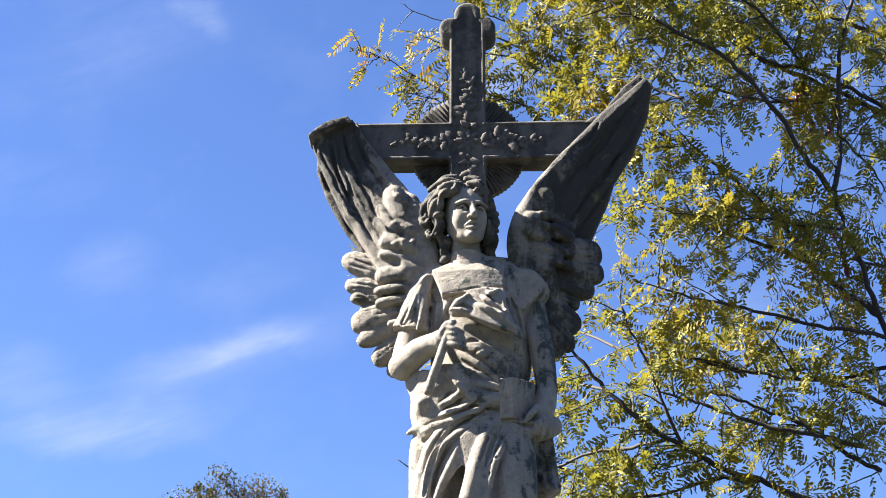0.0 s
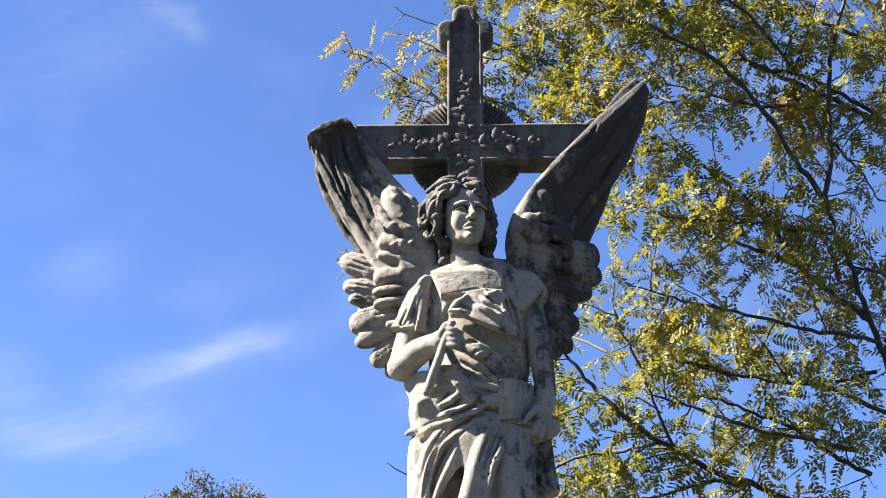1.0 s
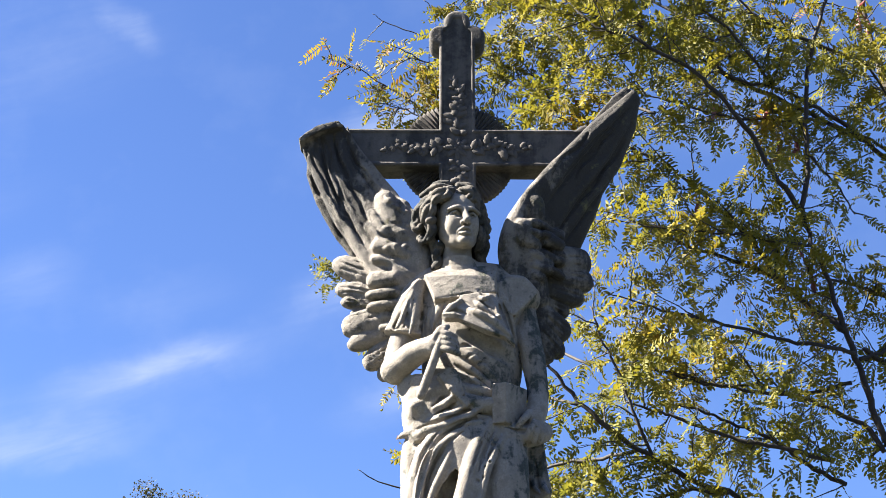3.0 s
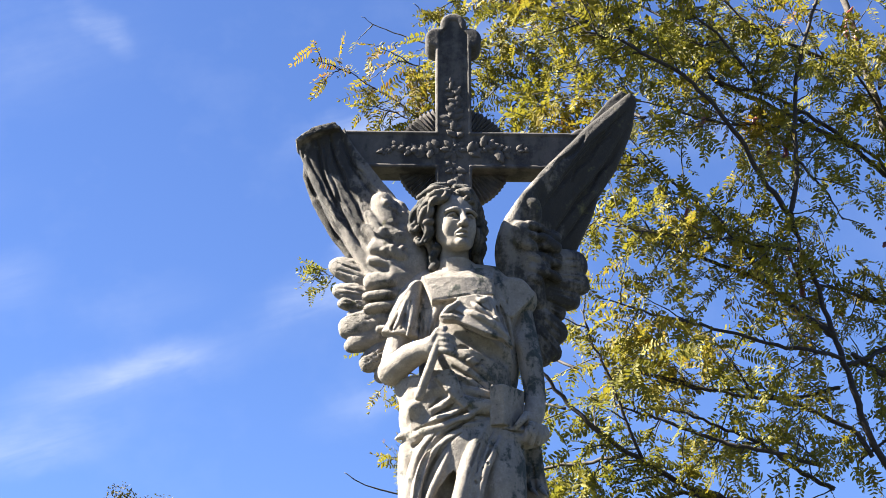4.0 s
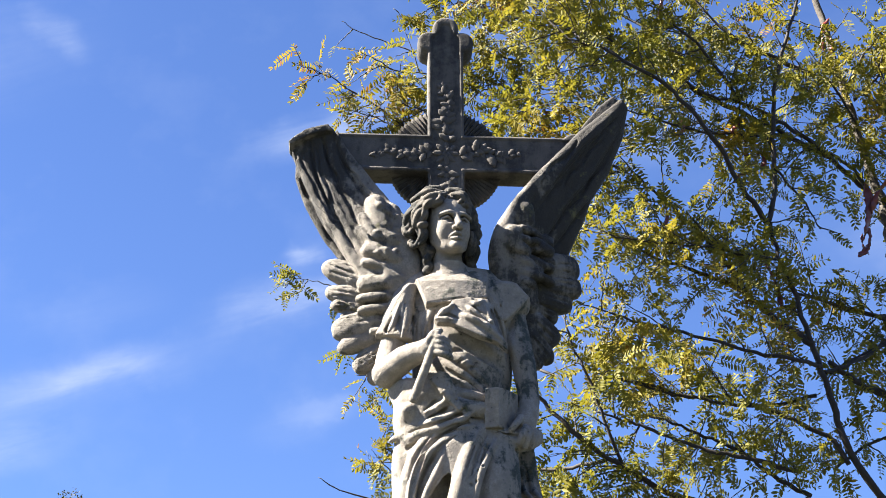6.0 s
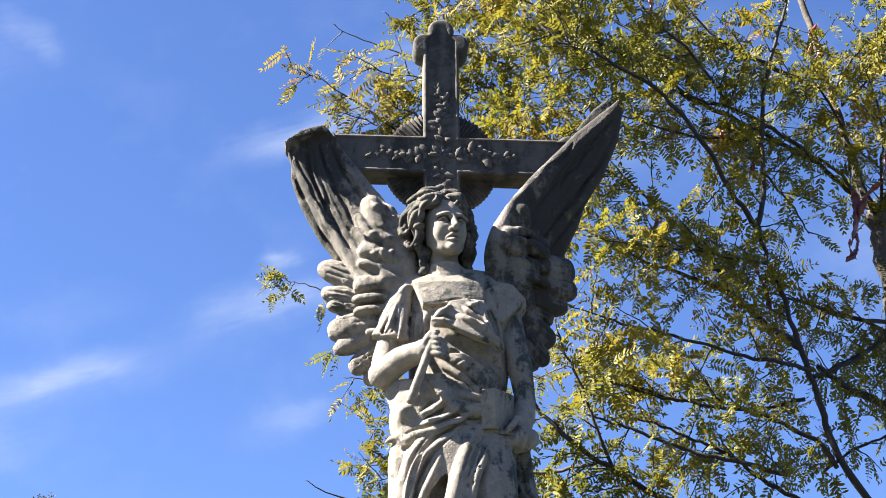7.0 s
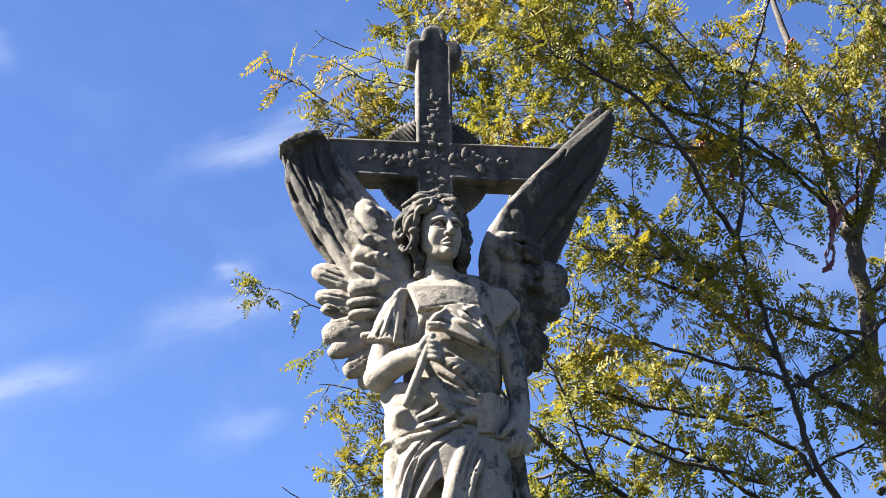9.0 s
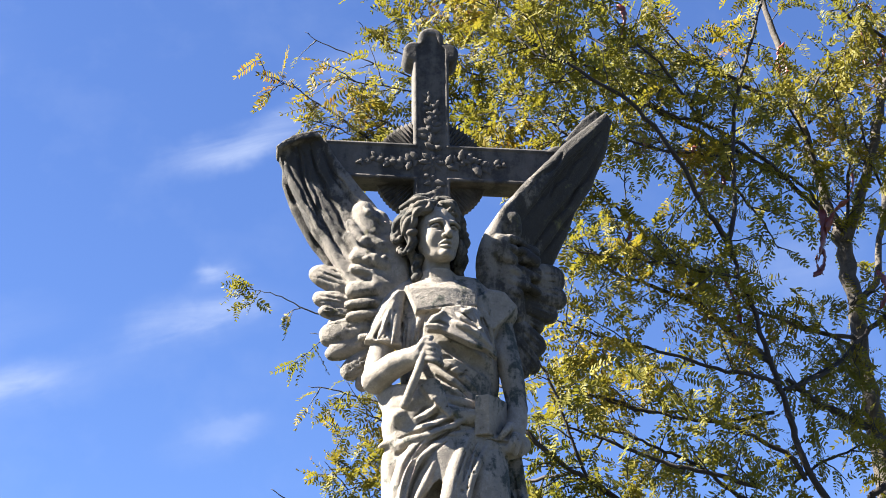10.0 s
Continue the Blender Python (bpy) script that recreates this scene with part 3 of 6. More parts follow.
    # coverts, laid over one another from the outside in
    for a, b, w, t, rise in (((-0.248, -0.100, 4.093), (-0.320, -0.100, 4.174), 0.018, 0.024, 0.030), ((-0.248, -0.100, 4.114), (-0.309, -0.100, 4.232), 0.019, 0.026, 0.034), ((-0.219, -0.100, 4.136), (-0.269, -0.100, 4.307), 0.042, 0.036, 0.045),
                             ((-0.208, -0.100, 4.055), (-0.299, -0.100, 4.091), 0.028, 0.030, 0.036), ((-0.204, -0.100, 4.004), (-0.301, -0.100, 4.039), 0.018, 0.024, 0.030),
                             ((-0.190, -0.100, 3.860), (-0.313, -0.100, 3.857), 0.018, 0.026, 0.030), ((-0.191, -0.100, 3.899), (-0.322, -0.100, 3.899), 0.019, 0.028, 0.036), ((-0.184, -0.100, 3.952), (-0.315, -0.100, 3.954), 0.032, 0.036, 0.046),
                             ((-0.170, -0.100, 3.793), (-0.266, -0.100, 3.781), 0.016, 0.024, 0.028), ((-0.171, -0.100, 3.826), (-0.274, -0.100, 3.821), 0.020, 0.026, 0.032),
                             ((-0.174, -0.100, 4.102), (-0.241, -0.100, 4.147), 0.024, 0.024, 0.020), ((-0.165, -0.100, 4.033), (-0.243, -0.100, 4.064), 0.020, 0.022, 0.018), ((-0.153, -0.100, 3.956), (-0.235, -0.100, 4.000), 0.020, 0.02, 0.016)):
        c.plume(a, b, w, t, rise * 0.62, 0.007)
    for line in ([(-0.307, -0.100, 3.922), (-0.264, -0.100, 3.917), (-0.203, -0.100, 3.925)], [(-0.306, -0.100, 3.878), (-0.254, -0.100, 3.875), (-0.198, -0.100, 3.878)], [(-0.288, -0.100, 4.148), (-0.264, -0.100, 4.112), (-0.224, -0.100, 4.099)], [(-0.282, -0.100, 4.061), (-0.247, -0.100, 4.034), (-0.208, -0.100, 4.029)]):
        c.groove(line, 0.007, 1.0)
    bumps = random.Random(3)
    for n in range(26):
        x, z = -0.14 - 0.10 * bumps.random(), 4.05 + 0.20 * bumps.random()
        c.ridge([(x, -0.1, z), (x - 0.014, -0.1, z + bumps.uniform(-0.012, 0.012)), (x - 0.028, -0.1, z + bumps.uniform(-0.02, 0.02))], 0.009, 0.8, 0.006)


def right_wing(c):
    def blade(X, Z):
        # the leading edge stands forward, the blade falls back to the outside
        lead = 0.20 + (Z - 4.22) * 0.92
        return -0.115 + 0.085 * np.clip((Z - 4.2) / 0.5, 0, 1) + 0.55 * np.clip(X - lead, -0.02, 0.30)
    c.plate([(0.646, 4.759), (0.671, 4.725), (0.654, 4.630), (0.591, 4.471), (0.520, 4.358), (0.490, 4.268), (0.431, 4.141), (0.306, 3.961), (0.170, 3.966), (0.142, 4.055), (0.171, 4.174), (0.236, 4.288), (0.331, 4.417), (0.457, 4.569), (0.568, 4.687)],
            blade, 0.022, 0.01, 0.014)
    # rear layer, seen past the leading edge near the tip
    c.plate([(0.630, 4.831), (0.654, 4.811), (0.614, 4.672), (0.453, 4.439), (0.318, 4.349), (0.373, 4.510), (0.477, 4.645), (0.573, 4.783)], lambda X, Z: 0.05 + 0 * X, 0.016, 0.002, 0.012)
    # rolled leading edge
    c.rope([(0.649, -0.040, 4.718), (0.525, -0.055, 4.617), (0.371, -0.080, 4.443), (0.247, -0.110, 4.271), (0.186, -0.120, 4.157), (0.169, -0.110, 4.049), (0.189, -0.090, 3.952)], [0.010, 0.012, 0.016, 0.024, 0.032, 0.034, 0.034], 0.02)
    c.rope([(0.241, -0.090, 4.145), (0.254, -0.085, 4.039), (0.275, -0.060, 3.901)], [0.035, 0.045, 0.04], 0.05)
    for line, r in (([(0.625, -0.030, 4.677), (0.534, -0.040, 4.562), (0.417, -0.050, 4.408), (0.313, -0.070, 4.260)], 0.010), ([(0.636, -0.020, 4.630), (0.548, -0.020, 4.468), (0.445, -0.020, 4.322), (0.341, -0.040, 4.168)], 0.009), ([(0.599, -0.030, 4.649), (0.492, -0.040, 4.528), (0.365, -0.060, 4.358)], 0.007),
                    ([(0.550, 0.000, 4.410), (0.478, 0.000, 4.298), (0.380, -0.020, 4.155)], 0.009)):
        c.groove(line, r, 1.0)
        c.ridge([(p[0] - 0.014, p[1], p[2] + 0.014) for p in line], r, 0.8)
    for line in ([(0.595, -0.030, 4.635), (0.564, -0.030, 4.574), (0.517, -0.030, 4.533), (0.482, -0.030, 4.469), (0.441, -0.030, 4.433), (0.415, -0.030, 4.374)], [(0.608, -0.030, 4.564), (0.568, -0.030, 4.490), (0.521, -0.030, 4.436), (0.487, -0.030, 4.368), (0.432, -0.030, 4.301)], [(0.473, -0.030, 4.552), (0.431, -0.030, 4.483), (0.373, -0.030, 4.434), (0.326, -0.030, 4.357)]):
        c.groove(line, 0.0085, 0.8)
    c.plume((0.273, -0.100, 4.172), (0.267, -0.100, 4.283), 0.034, 0.03, 0.020)
    c.plume((0.230, -0.100, 4.075), (0.214, -0.100, 4.180), 0.036, 0.03, 0.018)
    # flight feathers
    for a, b, w, t in (((0.282, -0.050, 4.044), (0.465, 0.000, 4.080), 0.056, 0.042), ((0.277, -0.050, 3.990), (0.470, 0.000, 3.998), 0.048, 0.042), ((0.268, -0.050, 3.948), (0.436, 0.000, 3.930), 0.042, 0.038), ((0.256, -0.050, 3.922), (0.380, 0.000, 3.875), 0.034, 0.034),
                       ((0.245, -0.060, 3.880), (0.376, -0.020, 3.774), 0.050, 0.034), ((0.239, -0.060, 3.834), (0.355, -0.020, 3.704), 0.040, 0.032), ((0.231, -0.060, 3.817), (0.312, -0.030, 3.672), 0.034, 0.03)):
        c.lobe(a, b, w, t, 0.004, 1.2)
        c.groove([Vector(a).lerp(Vector(b), s) for s in (0.4, 0.65, 0.9)], 0.006, 1.0)
        barbs(c, a, b, w)
    # small scalloped coverts
    rng = random.Random(17)
    for row in range(6):
        for col in range(3):
            x, z = 0.235 + 0.042 * col + rng.uniform(-0.01, 0.01), 4.16 - 0.036 * row + 0.012 * col + rng.uniform(-0.006, 0.006)
            c.plume((x, -0.1, z), (x + 0.055, -0.1, z - 0.012 + rng.uniform(-0.02, 0.016)), rng.uniform(0.014, 0.021), 0.022, rng.uniform(0.008, 0.016), 0.004)


def robe(c):
    # trunk of the body
    c.blob((0.034, -0.080, 3.811), (0.180, 0.110, 0.20), 0.05)
    c.blob((0.027, -0.080, 3.627), (0.150, 0.12, 0.17), 0.06)
    c.blob((0.037, -0.070, 3.411), (0.185, 0.130, 0.20), 0.08)
    c.blob((0.114, -0.060, 3.654), (0.100, 0.090, 0.15), 0.04)
    c.rope([(0.03, -0.06, 3.30), (0.03, -0.05, 2.95), (0.03, -0.04, 2.62)], [0.180, 0.19, 0.22], 0.08)
    c.blob((0.03, -0.02, 2.58), (0.30, 0.24, 0.06), 0.05)
    # shoulders and neck
    c.rope([(-0.123, -0.070, 3.927), (-0.053, -0.070, 3.968), (0.044, -0.070, 3.980), (0.141, -0.070, 3.966), (0.202, -0.070, 3.929)], [0.058, 0.060, 0.064, 0.060, 0.058], 0.03)
    c.rope([(-0.001, -0.130, 4.064), (0.002, -0.115, 3.985), (0.009, -0.100, 3.928)], [0.056, 0.060, 0.082], 0.02)
    # sleeves: a loose one over the bent arm, open at its flared hem
    c.rope([(-0.111, -0.085, 3.956), (-0.153, -0.100, 3.886), (-0.180, -0.105, 3.810)], [0.050, 0.052, 0.050], 0.02)
    c.plate([(-0.104, 3.943), (-0.143, 3.934), (-0.181, 3.882), (-0.211, 3.819), (-0.250, 3.756), (-0.217, 3.740), (-0.172, 3.730), (-0.126, 3.723), (-0.129, 3.816), (-0.116, 3.904)],
            lambda X, Z: -0.142 + 5.0 * np.clip(X + 0.165, -0.1, 0.1) ** 2 - 0.06 * np.clip(3.85 - Z, 0, 0.2), 0.026, 0.012, 0.008)
    c.blob((-0.194, -0.130, 3.724), (0.045, 0.040, 0.018), 0.004, (0, 12, 0), True)
    for line, r in (([(-0.155, -0.200, 3.882), (-0.176, -0.200, 3.813), (-0.207, -0.200, 3.736)], 0.013), ([(-0.138, -0.200, 3.872), (-0.151, -0.200, 3.788), (-0.165, -0.200, 3.714)], 0.012)):
        c.ridge(line, r, 1.1, 0.012)
    c.groove([(-0.117, -0.200, 3.889), (-0.128, -0.200, 3.809), (-0.130, -0.200, 3.699)], 0.009, 1.9, 0.003)
    c.groove([(-0.165, -0.200, 3.850), (-0.179, -0.200, 3.784), (-0.190, -0.200, 3.722)], 0.008, 1.0, 0.008)
    c.groove([(-0.194, -0.200, 3.808), (-0.213, -0.200, 3.763), (-0.229, -0.200, 3.730)], 0.006, 0.9, 0.006)
    for px in ((-0.226, -0.200, 3.746), (-0.209, -0.200, 3.763), (-0.197, -0.200, 3.736), (-0.183, -0.200, 3.753), (-0.171, -0.200, 3.727), (-0.154, -0.200, 3.741), (-0.145, -0.200, 3.719), (-0.214, -0.200, 3.726), (-0.196, -0.200, 3.788), (-0.170, -0.200, 3.776)):
        c.blob(c.onto([px], 0.001)[0], (0.0045, 0.005, 0.0045), 0.001, (0, 0, 0), True)
    c.rope([(0.198, -0.080, 3.924), (0.221, -0.085, 3.903), (0.232, -0.090, 3.888)], [0.054, 0.052, 0.048], 0.02)
    c.plate([(0.121, 3.909), (0.169, 3.947), (0.227, 3.947), (0.276, 3.896), (0.250, 3.866), (0.188, 3.800), (0.148, 3.802)], lambda X, Z: -0.105 + 0.20 * (X - 0.20), 0.056, 0.015, 0.008)
    c.blob((0.233, -0.140, 3.779), (0.046, 0.06, 0.036), 0.004, (0, -25, 0), True)
    # pleats of the breast
    for line, r in (([(-0.068, -0.200, 3.826), (-0.082, -0.200, 3.777), (-0.086, -0.200, 3.725)], 0.010), ([(-0.098, -0.200, 3.823), (-0.112, -0.200, 3.772), (-0.120, -0.200, 3.721)], 0.009),
                    ([(0.136, -0.200, 3.844), (0.150, -0.200, 3.779), (0.171, -0.200, 3.713)], 0.009)):
        c.ridge(line, r, 0.9)
    for line in ([(-0.053, -0.200, 3.826), (-0.064, -0.200, 3.771), (-0.067, -0.200, 3.720)], [(-0.113, -0.200, 3.843), (-0.129, -0.200, 3.792), (-0.131, -0.200, 3.711)], [(-0.154, -0.200, 3.854), (-0.173, -0.200, 3.793), (-0.179, -0.200, 3.722)], [(-0.196, -0.200, 3.824), (-0.212, -0.200, 3.767), (-0.220, -0.200, 3.722)]):
        c.groove(line, 0.008, 1.4)
    # deep hollow under the overfold, running on down the flank beside the arm
    c.rope([(0.003, -0.205, 3.719), (0.057, -0.200, 3.698), (0.119, -0.190, 3.670), (0.181, -0.165, 3.645)], [0.016, 0.026, 0.032, 0.032], 0.008, 1.0, True)
    c.rope([(0.173, -0.175, 3.665), (0.196, -0.150, 3.621), (0.201, -0.125, 3.561), (0.185, -0.120, 3.511)], [0.026, 0.028, 0.024, 0.014], 0.008, 1.0, True)
    # daylight between the arm and the waist
    for a, b in (((0.220, -0.300, 3.491), (0.262, 0.140, 3.667)), ((0.223, -0.300, 3.468), (0.265, 0.140, 3.642)), ((0.226, -0.300, 3.447), (0.268, 0.140, 3.619))):
        c.rope([a, b], 0.011, 0.004, 1.0, True)
    # breast cloth between sleeve and overfold, slit by short pleats at its lower edge
    for line in ([(-0.098, -0.200, 3.752), (-0.100, -0.200, 3.728), (-0.104, -0.200, 3.707)], [(-0.078, -0.200, 3.773), (-0.081, -0.200, 3.748), (-0.085, -0.200, 3.724)], [(-0.064, -0.200, 3.765), (-0.066, -0.200, 3.745), (-0.068, -0.200, 3.724)], [(-0.106, -0.200, 3.814), (-0.113, -0.200, 3.777), (-0.115, -0.200, 3.738)]):
        c.groove(line, 0.005, 1.6, 0.002)
    # overfold of the tunic: a cowl hung from the collar, its lower lip standing well clear
    def fold(X, Z):
        return -0.196 + 0.55 * np.abs(X - 0.03) ** 1.5 - 0.30 * np.clip(3.90 - Z, 0, 0.3)
    c.plate([(-0.061, 3.769), (-0.009, 3.811), (0.003, 3.842), (0.060, 3.853), (0.122, 3.854), (0.153, 3.772), (0.184, 3.650), (0.147, 3.682), (0.088, 3.699), (0.032, 3.725), (-0.005, 3.747), (-0.046, 3.752)], fold, 0.020, 0.006, 0.004)
    for line, r in (([(-0.008, -0.200, 3.816), (0.052, -0.200, 3.771), (0.116, -0.200, 3.735), (0.173, -0.200, 3.679)], 0.014), ([(0.019, -0.200, 3.845), (0.064, -0.200, 3.800), (0.112, -0.200, 3.764)], 0.010), ([(0.046, -0.200, 3.854), (0.079, -0.200, 3.827), (0.100, -0.200, 3.842)], 0.009), ([(0.127, -0.200, 3.855), (0.154, -0.200, 3.769), (0.182, -0.200, 3.669)], 0.010),
                    ([(-0.053, -0.200, 3.767), (-0.027, -0.200, 3.790), (0.002, -0.200, 3.814)], 0.014), ([(-0.049, -0.200, 3.765), (-0.019, -0.200, 3.762), (0.007, -0.200, 3.754)], 0.010), ([(0.106, -0.200, 3.834), (0.120, -0.200, 3.793), (0.129, -0.200, 3.758)], 0.009)):
        c.ridge(line, r, 1.4, 0.004)
    for line, r in (([(0.007, -0.200, 3.822), (0.056, -0.200, 3.781), (0.108, -0.200, 3.747)], 0.009), ([(0.034, -0.200, 3.849), (0.072, -0.200, 3.811), (0.105, -0.200, 3.788)], 0.010), ([(0.064, -0.200, 3.854), (0.087, -0.200, 3.838), (0.118, -0.200, 3.849)], 0.007), ([(0.118, -0.200, 3.849), (0.139, -0.200, 3.781), (0.159, -0.200, 3.715)], 0.010), ([(-0.034, -0.200, 3.774), (-0.008, -0.200, 3.778), (0.022, -0.200, 3.762)], 0.008), ([(0.138, -0.200, 3.834), (0.154, -0.200, 3.789), (0.166, -0.200, 3.732)], 0.006)):
        c.groove(line, r, 1.5, 0.003)
    for p, r in (((0.100, -0.200, 3.840), 0.012), ((0.129, -0.200, 3.758), 0.011), ((-0.000, -0.200, 3.814), 0.010)):
        c.blob(c.onto([p], 0.002)[0], (r, r, r * 0.8), 0.004)
    # the strap of cloth from collar to arm
    c.ridge([(0.145, -0.200, 3.876), (0.173, -0.200, 3.794), (0.189, -0.200, 3.712)], 0.012, 0.9, 0.008)
    c.groove([(0.129, -0.200, 3.872), (0.158, -0.200, 3.802), (0.185, -0.200, 3.720)], 0.008, 1.5, 0.003)
    c.groove([(0.169, -0.200, 3.860), (0.185, -0.200, 3.794), (0.198, -0.200, 3.728)], 0.007, 1.3, 0.003)
    # square collar band with a beaded lower hem
    def band(X, Z):
        return -0.188 + 0.30 * np.abs(X - 0.02) ** 1.5 - 0.14 * (3.87 - Z) + 0.42 * np.clip(Z - 3.93, 0, 0.2)
    c.plate([(-0.120, 3.941), (-0.082, 3.839), (0.023, 3.848), (0.124, 3.868), (0.129, 3.977), (0.076, 3.982), (0.006, 3.953), (-0.055, 3.971)], band, 0.022, 0.004, 0.004)
    c.groove([(-0.079, -0.200, 3.843), (0.023, -0.200, 3.856), (0.121, -0.200, 3.871)], 0.0035, 1.0, 0.002)
    for n in range(22):
        s = n / 21
        p = Vector((-0.079, -0.200, 3.835)).lerp(Vector((0.124, -0.200, 3.863)), s)
        c.blob(c.onto([p], 0.0)[0], (0.0055, 0.0055, 0.0055), 0.002)
    chip = random.Random(12)
    for n in range(46):
        p = Vector((-0.080, -0.200, 3.873)).lerp(Vector((0.115, -0.200, 3.901)), chip.random()) + Vector((0, 0, chip.uniform(-0.024, 0.036)))
        c.blob(c.onto([p], 0.0028)[0], (chip.uniform(0.005, 0.011), 0.004, chip.uniform(0.003, 0.006)), 0.003, (0, chip.uniform(-70, 70), 0))
    # waist: oblique pulls
    for line, r in (([(-0.021, -0.200, 3.676), (0.044, -0.200, 3.629), (0.117, -0.200, 3.569)], 0.013), ([(-0.026, -0.200, 3.636), (0.035, -0.200, 3.589), (0.108, -0.200, 3.535)], 0.012), ([(-0.021, -0.200, 3.590), (0.044, -0.200, 3.552), (0.126, -0.200, 3.504)], 0.012)):
        c.ridge(line, r, 1.2, 0.006)
    for line in ([(-0.008, -0.200, 3.643), (0.040, -0.200, 3.607), (0.099, -0.200, 3.559)], [(-0.015, -0.200, 3.608), (0.036, -0.200, 3.569), (0.107, -0.200, 3.516)], [(0.018, -0.200, 3.627), (0.040, -0.200, 3.639), (0.063, -0.200, 3.651)], [(0.044, -0.200, 3.595), (0.066, -0.200, 3.611), (0.088, -0.200, 3.618)], [(-0.008, -0.200, 3.667), (0.016, -0.200, 3.675), (0.041, -0.200, 3.671)], [(-0.012, -0.200, 3.540), (0.062, -0.200, 3.528), (0.135, -0.200, 3.500)]):
        c.groove(line, 0.008, 1.3)
    # belt roll
    c.rope([(-0.175, -0.100, 3.557), (-0.119, -0.175, 3.524), (-0.030, -0.200, 3.529), (0.062, -0.205, 3.514), (0.144, -0.180, 3.507), (0.219, -0.120, 3.529)], [0.024, 0.020, 0.014, 0.014, 0.014, 0.016], 0.008)
    c.groove([(-0.155, -0.200, 3.503), (-0.112, -0.200, 3.498), (-0.048, -0.200, 3.502)], 0.007, 1.0)
    c.ridge([(-0.103, -0.200, 3.491), (-0.012, -0.200, 3.474), (0.061, -0.200, 3.454), (0.127, -0.200, 3.449)], 0.020, 1.2)
    c.rope([(-0.021, -0.200, 3.498), (0.043, -0.215, 3.464), (0.105, -0.215, 3.463)], [0.014, 0.024, 0.020], 0.025)
    c.groove([(-0.067, -0.200, 3.459), (0.016, -0.200, 3.439), (0.106, -0.200, 3.427)], 0.010, 1.2)
    for line, r in (([(-0.048, -0.200, 3.415), (0.006, -0.200, 3.389), (0.075, -0.200, 3.400)], 0.010), ([(-0.120, -0.200, 3.310), (-0.134, -0.200, 3.235), (-0.140, -0.200, 3.142)], 0.010), ([(-0.149, -0.200, 3.460), (-0.121, -0.200, 3.440), (-0.081, -0.200, 3.432)], 0.008)):
        c.ridge(line, r, 1.2, 0.006)
    # the hanging end below the fist
    c.plate([(-0.073, 3.555), (-0.040, 3.581), (-0.011, 3.571), (0.011, 3.513), (0.028, 3.435), (0.003, 3.462), (-0.030, 3.496)], lambda X, Z: -0.232 - 0.06 * (3.55 - Z) + 0.25 * np.abs(X + 0.02), 0.014, 0.003, 0.004)
    for px in ((-0.028, -0.200, 3.556), (-0.015, -0.200, 3.528), (0.002, -0.200, 3.497), (-0.009, -0.200, 3.564), (0.013, -0.200, 3.481)):
        c.blob(c.onto([px], 0.001)[0], (0.004, 0.005, 0.004), 0.001, (0, 0, 0), True)
    # bunched cloth behind the staff's foot
    c.rope([(-0.181, -0.120, 3.558), (-0.141, -0.165, 3.556), (-0.082, -0.185, 3.545)], [0.022, 0.026, 0.020], 0.006)
    c.groove([(-0.179, -0.200, 3.538), (-0.142, -0.200, 3.552), (-0.109, -0.200, 3.555)], 0.006, 1.2, 0.003)
    c.groove([(-0.182, -0.200, 3.500), (-0.138, -0.200, 3.503), (-0.090, -0.200, 3.511)], 0.008, 1.5, 0.003)
    # hip: a taut smooth swell with folds pulled across from the book
    c.blob((-0.098, -0.110, 3.467), (0.086, 0.085, 0.095), 0.07)
    for line, r in (([(0.045, -0.200, 3.466), (-0.010, -0.200, 3.434), (-0.065, -0.200, 3.414), (-0.105, -0.200, 3.406)], 0.013), ([(-0.009, -0.200, 3.493), (-0.046, -0.200, 3.465), (-0.083, -0.200, 3.449)], 0.010), ([(0.067, -0.200, 3.441), (0.012, -0.200, 3.407), (-0.046, -0.200, 3.387), (-0.110, -0.200, 3.379), (-0.170, -0.200, 3.374)], 0.015)):
        c.ridge(line, r, 1.3, 0.008)
    for line, r in (([(0.038, -0.200, 3.450), (-0.010, -0.200, 3.422), (-0.074, -0.200, 3.396), (-0.137, -0.200, 3.390)], 0.010), ([(0.013, -0.200, 3.485), (-0.035, -0.200, 3.453), (-0.079, -0.200, 3.429)], 0.011), ([(-0.028, -0.200, 3.500), (-0.057, -0.200, 3.484), (-0.088, -0.200, 3.456)], 0.010), ([(0.067, -0.200, 3.427), (0.001, -0.200, 3.388), (-0.065, -0.200, 3.364), (-0.137, -0.200, 3.351)], 0.011)):
        c.groove(line, r, 1.5, 0.004)
    # the flying corner of the mantle past the hip
    c.rope([(-0.096, -0.170, 3.390), (-0.143, -0.145, 3.395), (-0.180, -0.120, 3.390), (-0.198, -0.110, 3.383)], [0.018, 0.016, 0.011, 0.005], 0.010)
    c.groove([(-0.105, -0.200, 3.352), (-0.141, -0.200, 3.347), (-0.170, -0.200, 3.339)], 0.010, 1.4, 0.004)
    c.rope([(-0.161, -0.100, 3.348), (-0.160, -0.110, 3.287), (-0.149, -0.130, 3.167)], [0.026, 0.030, 0.040], 0.02)
    # great sweeping folds to the knee, a deep hollow between
    c.rope([(0.072, -0.225, 3.375), (0.036, -0.215, 3.319), (0.000, -0.200, 3.239), (-0.039, -0.190, 3.121)], [0.005, 0.018, 0.034, 0.046], 0.006, 1.0, True)
    c.rope([(-0.057, -0.235, 3.273), (-0.093, -0.230, 3.209), (-0.119, -0.220, 3.119)], [0.008, 0.016, 0.020], 0.006, 1.0, True)
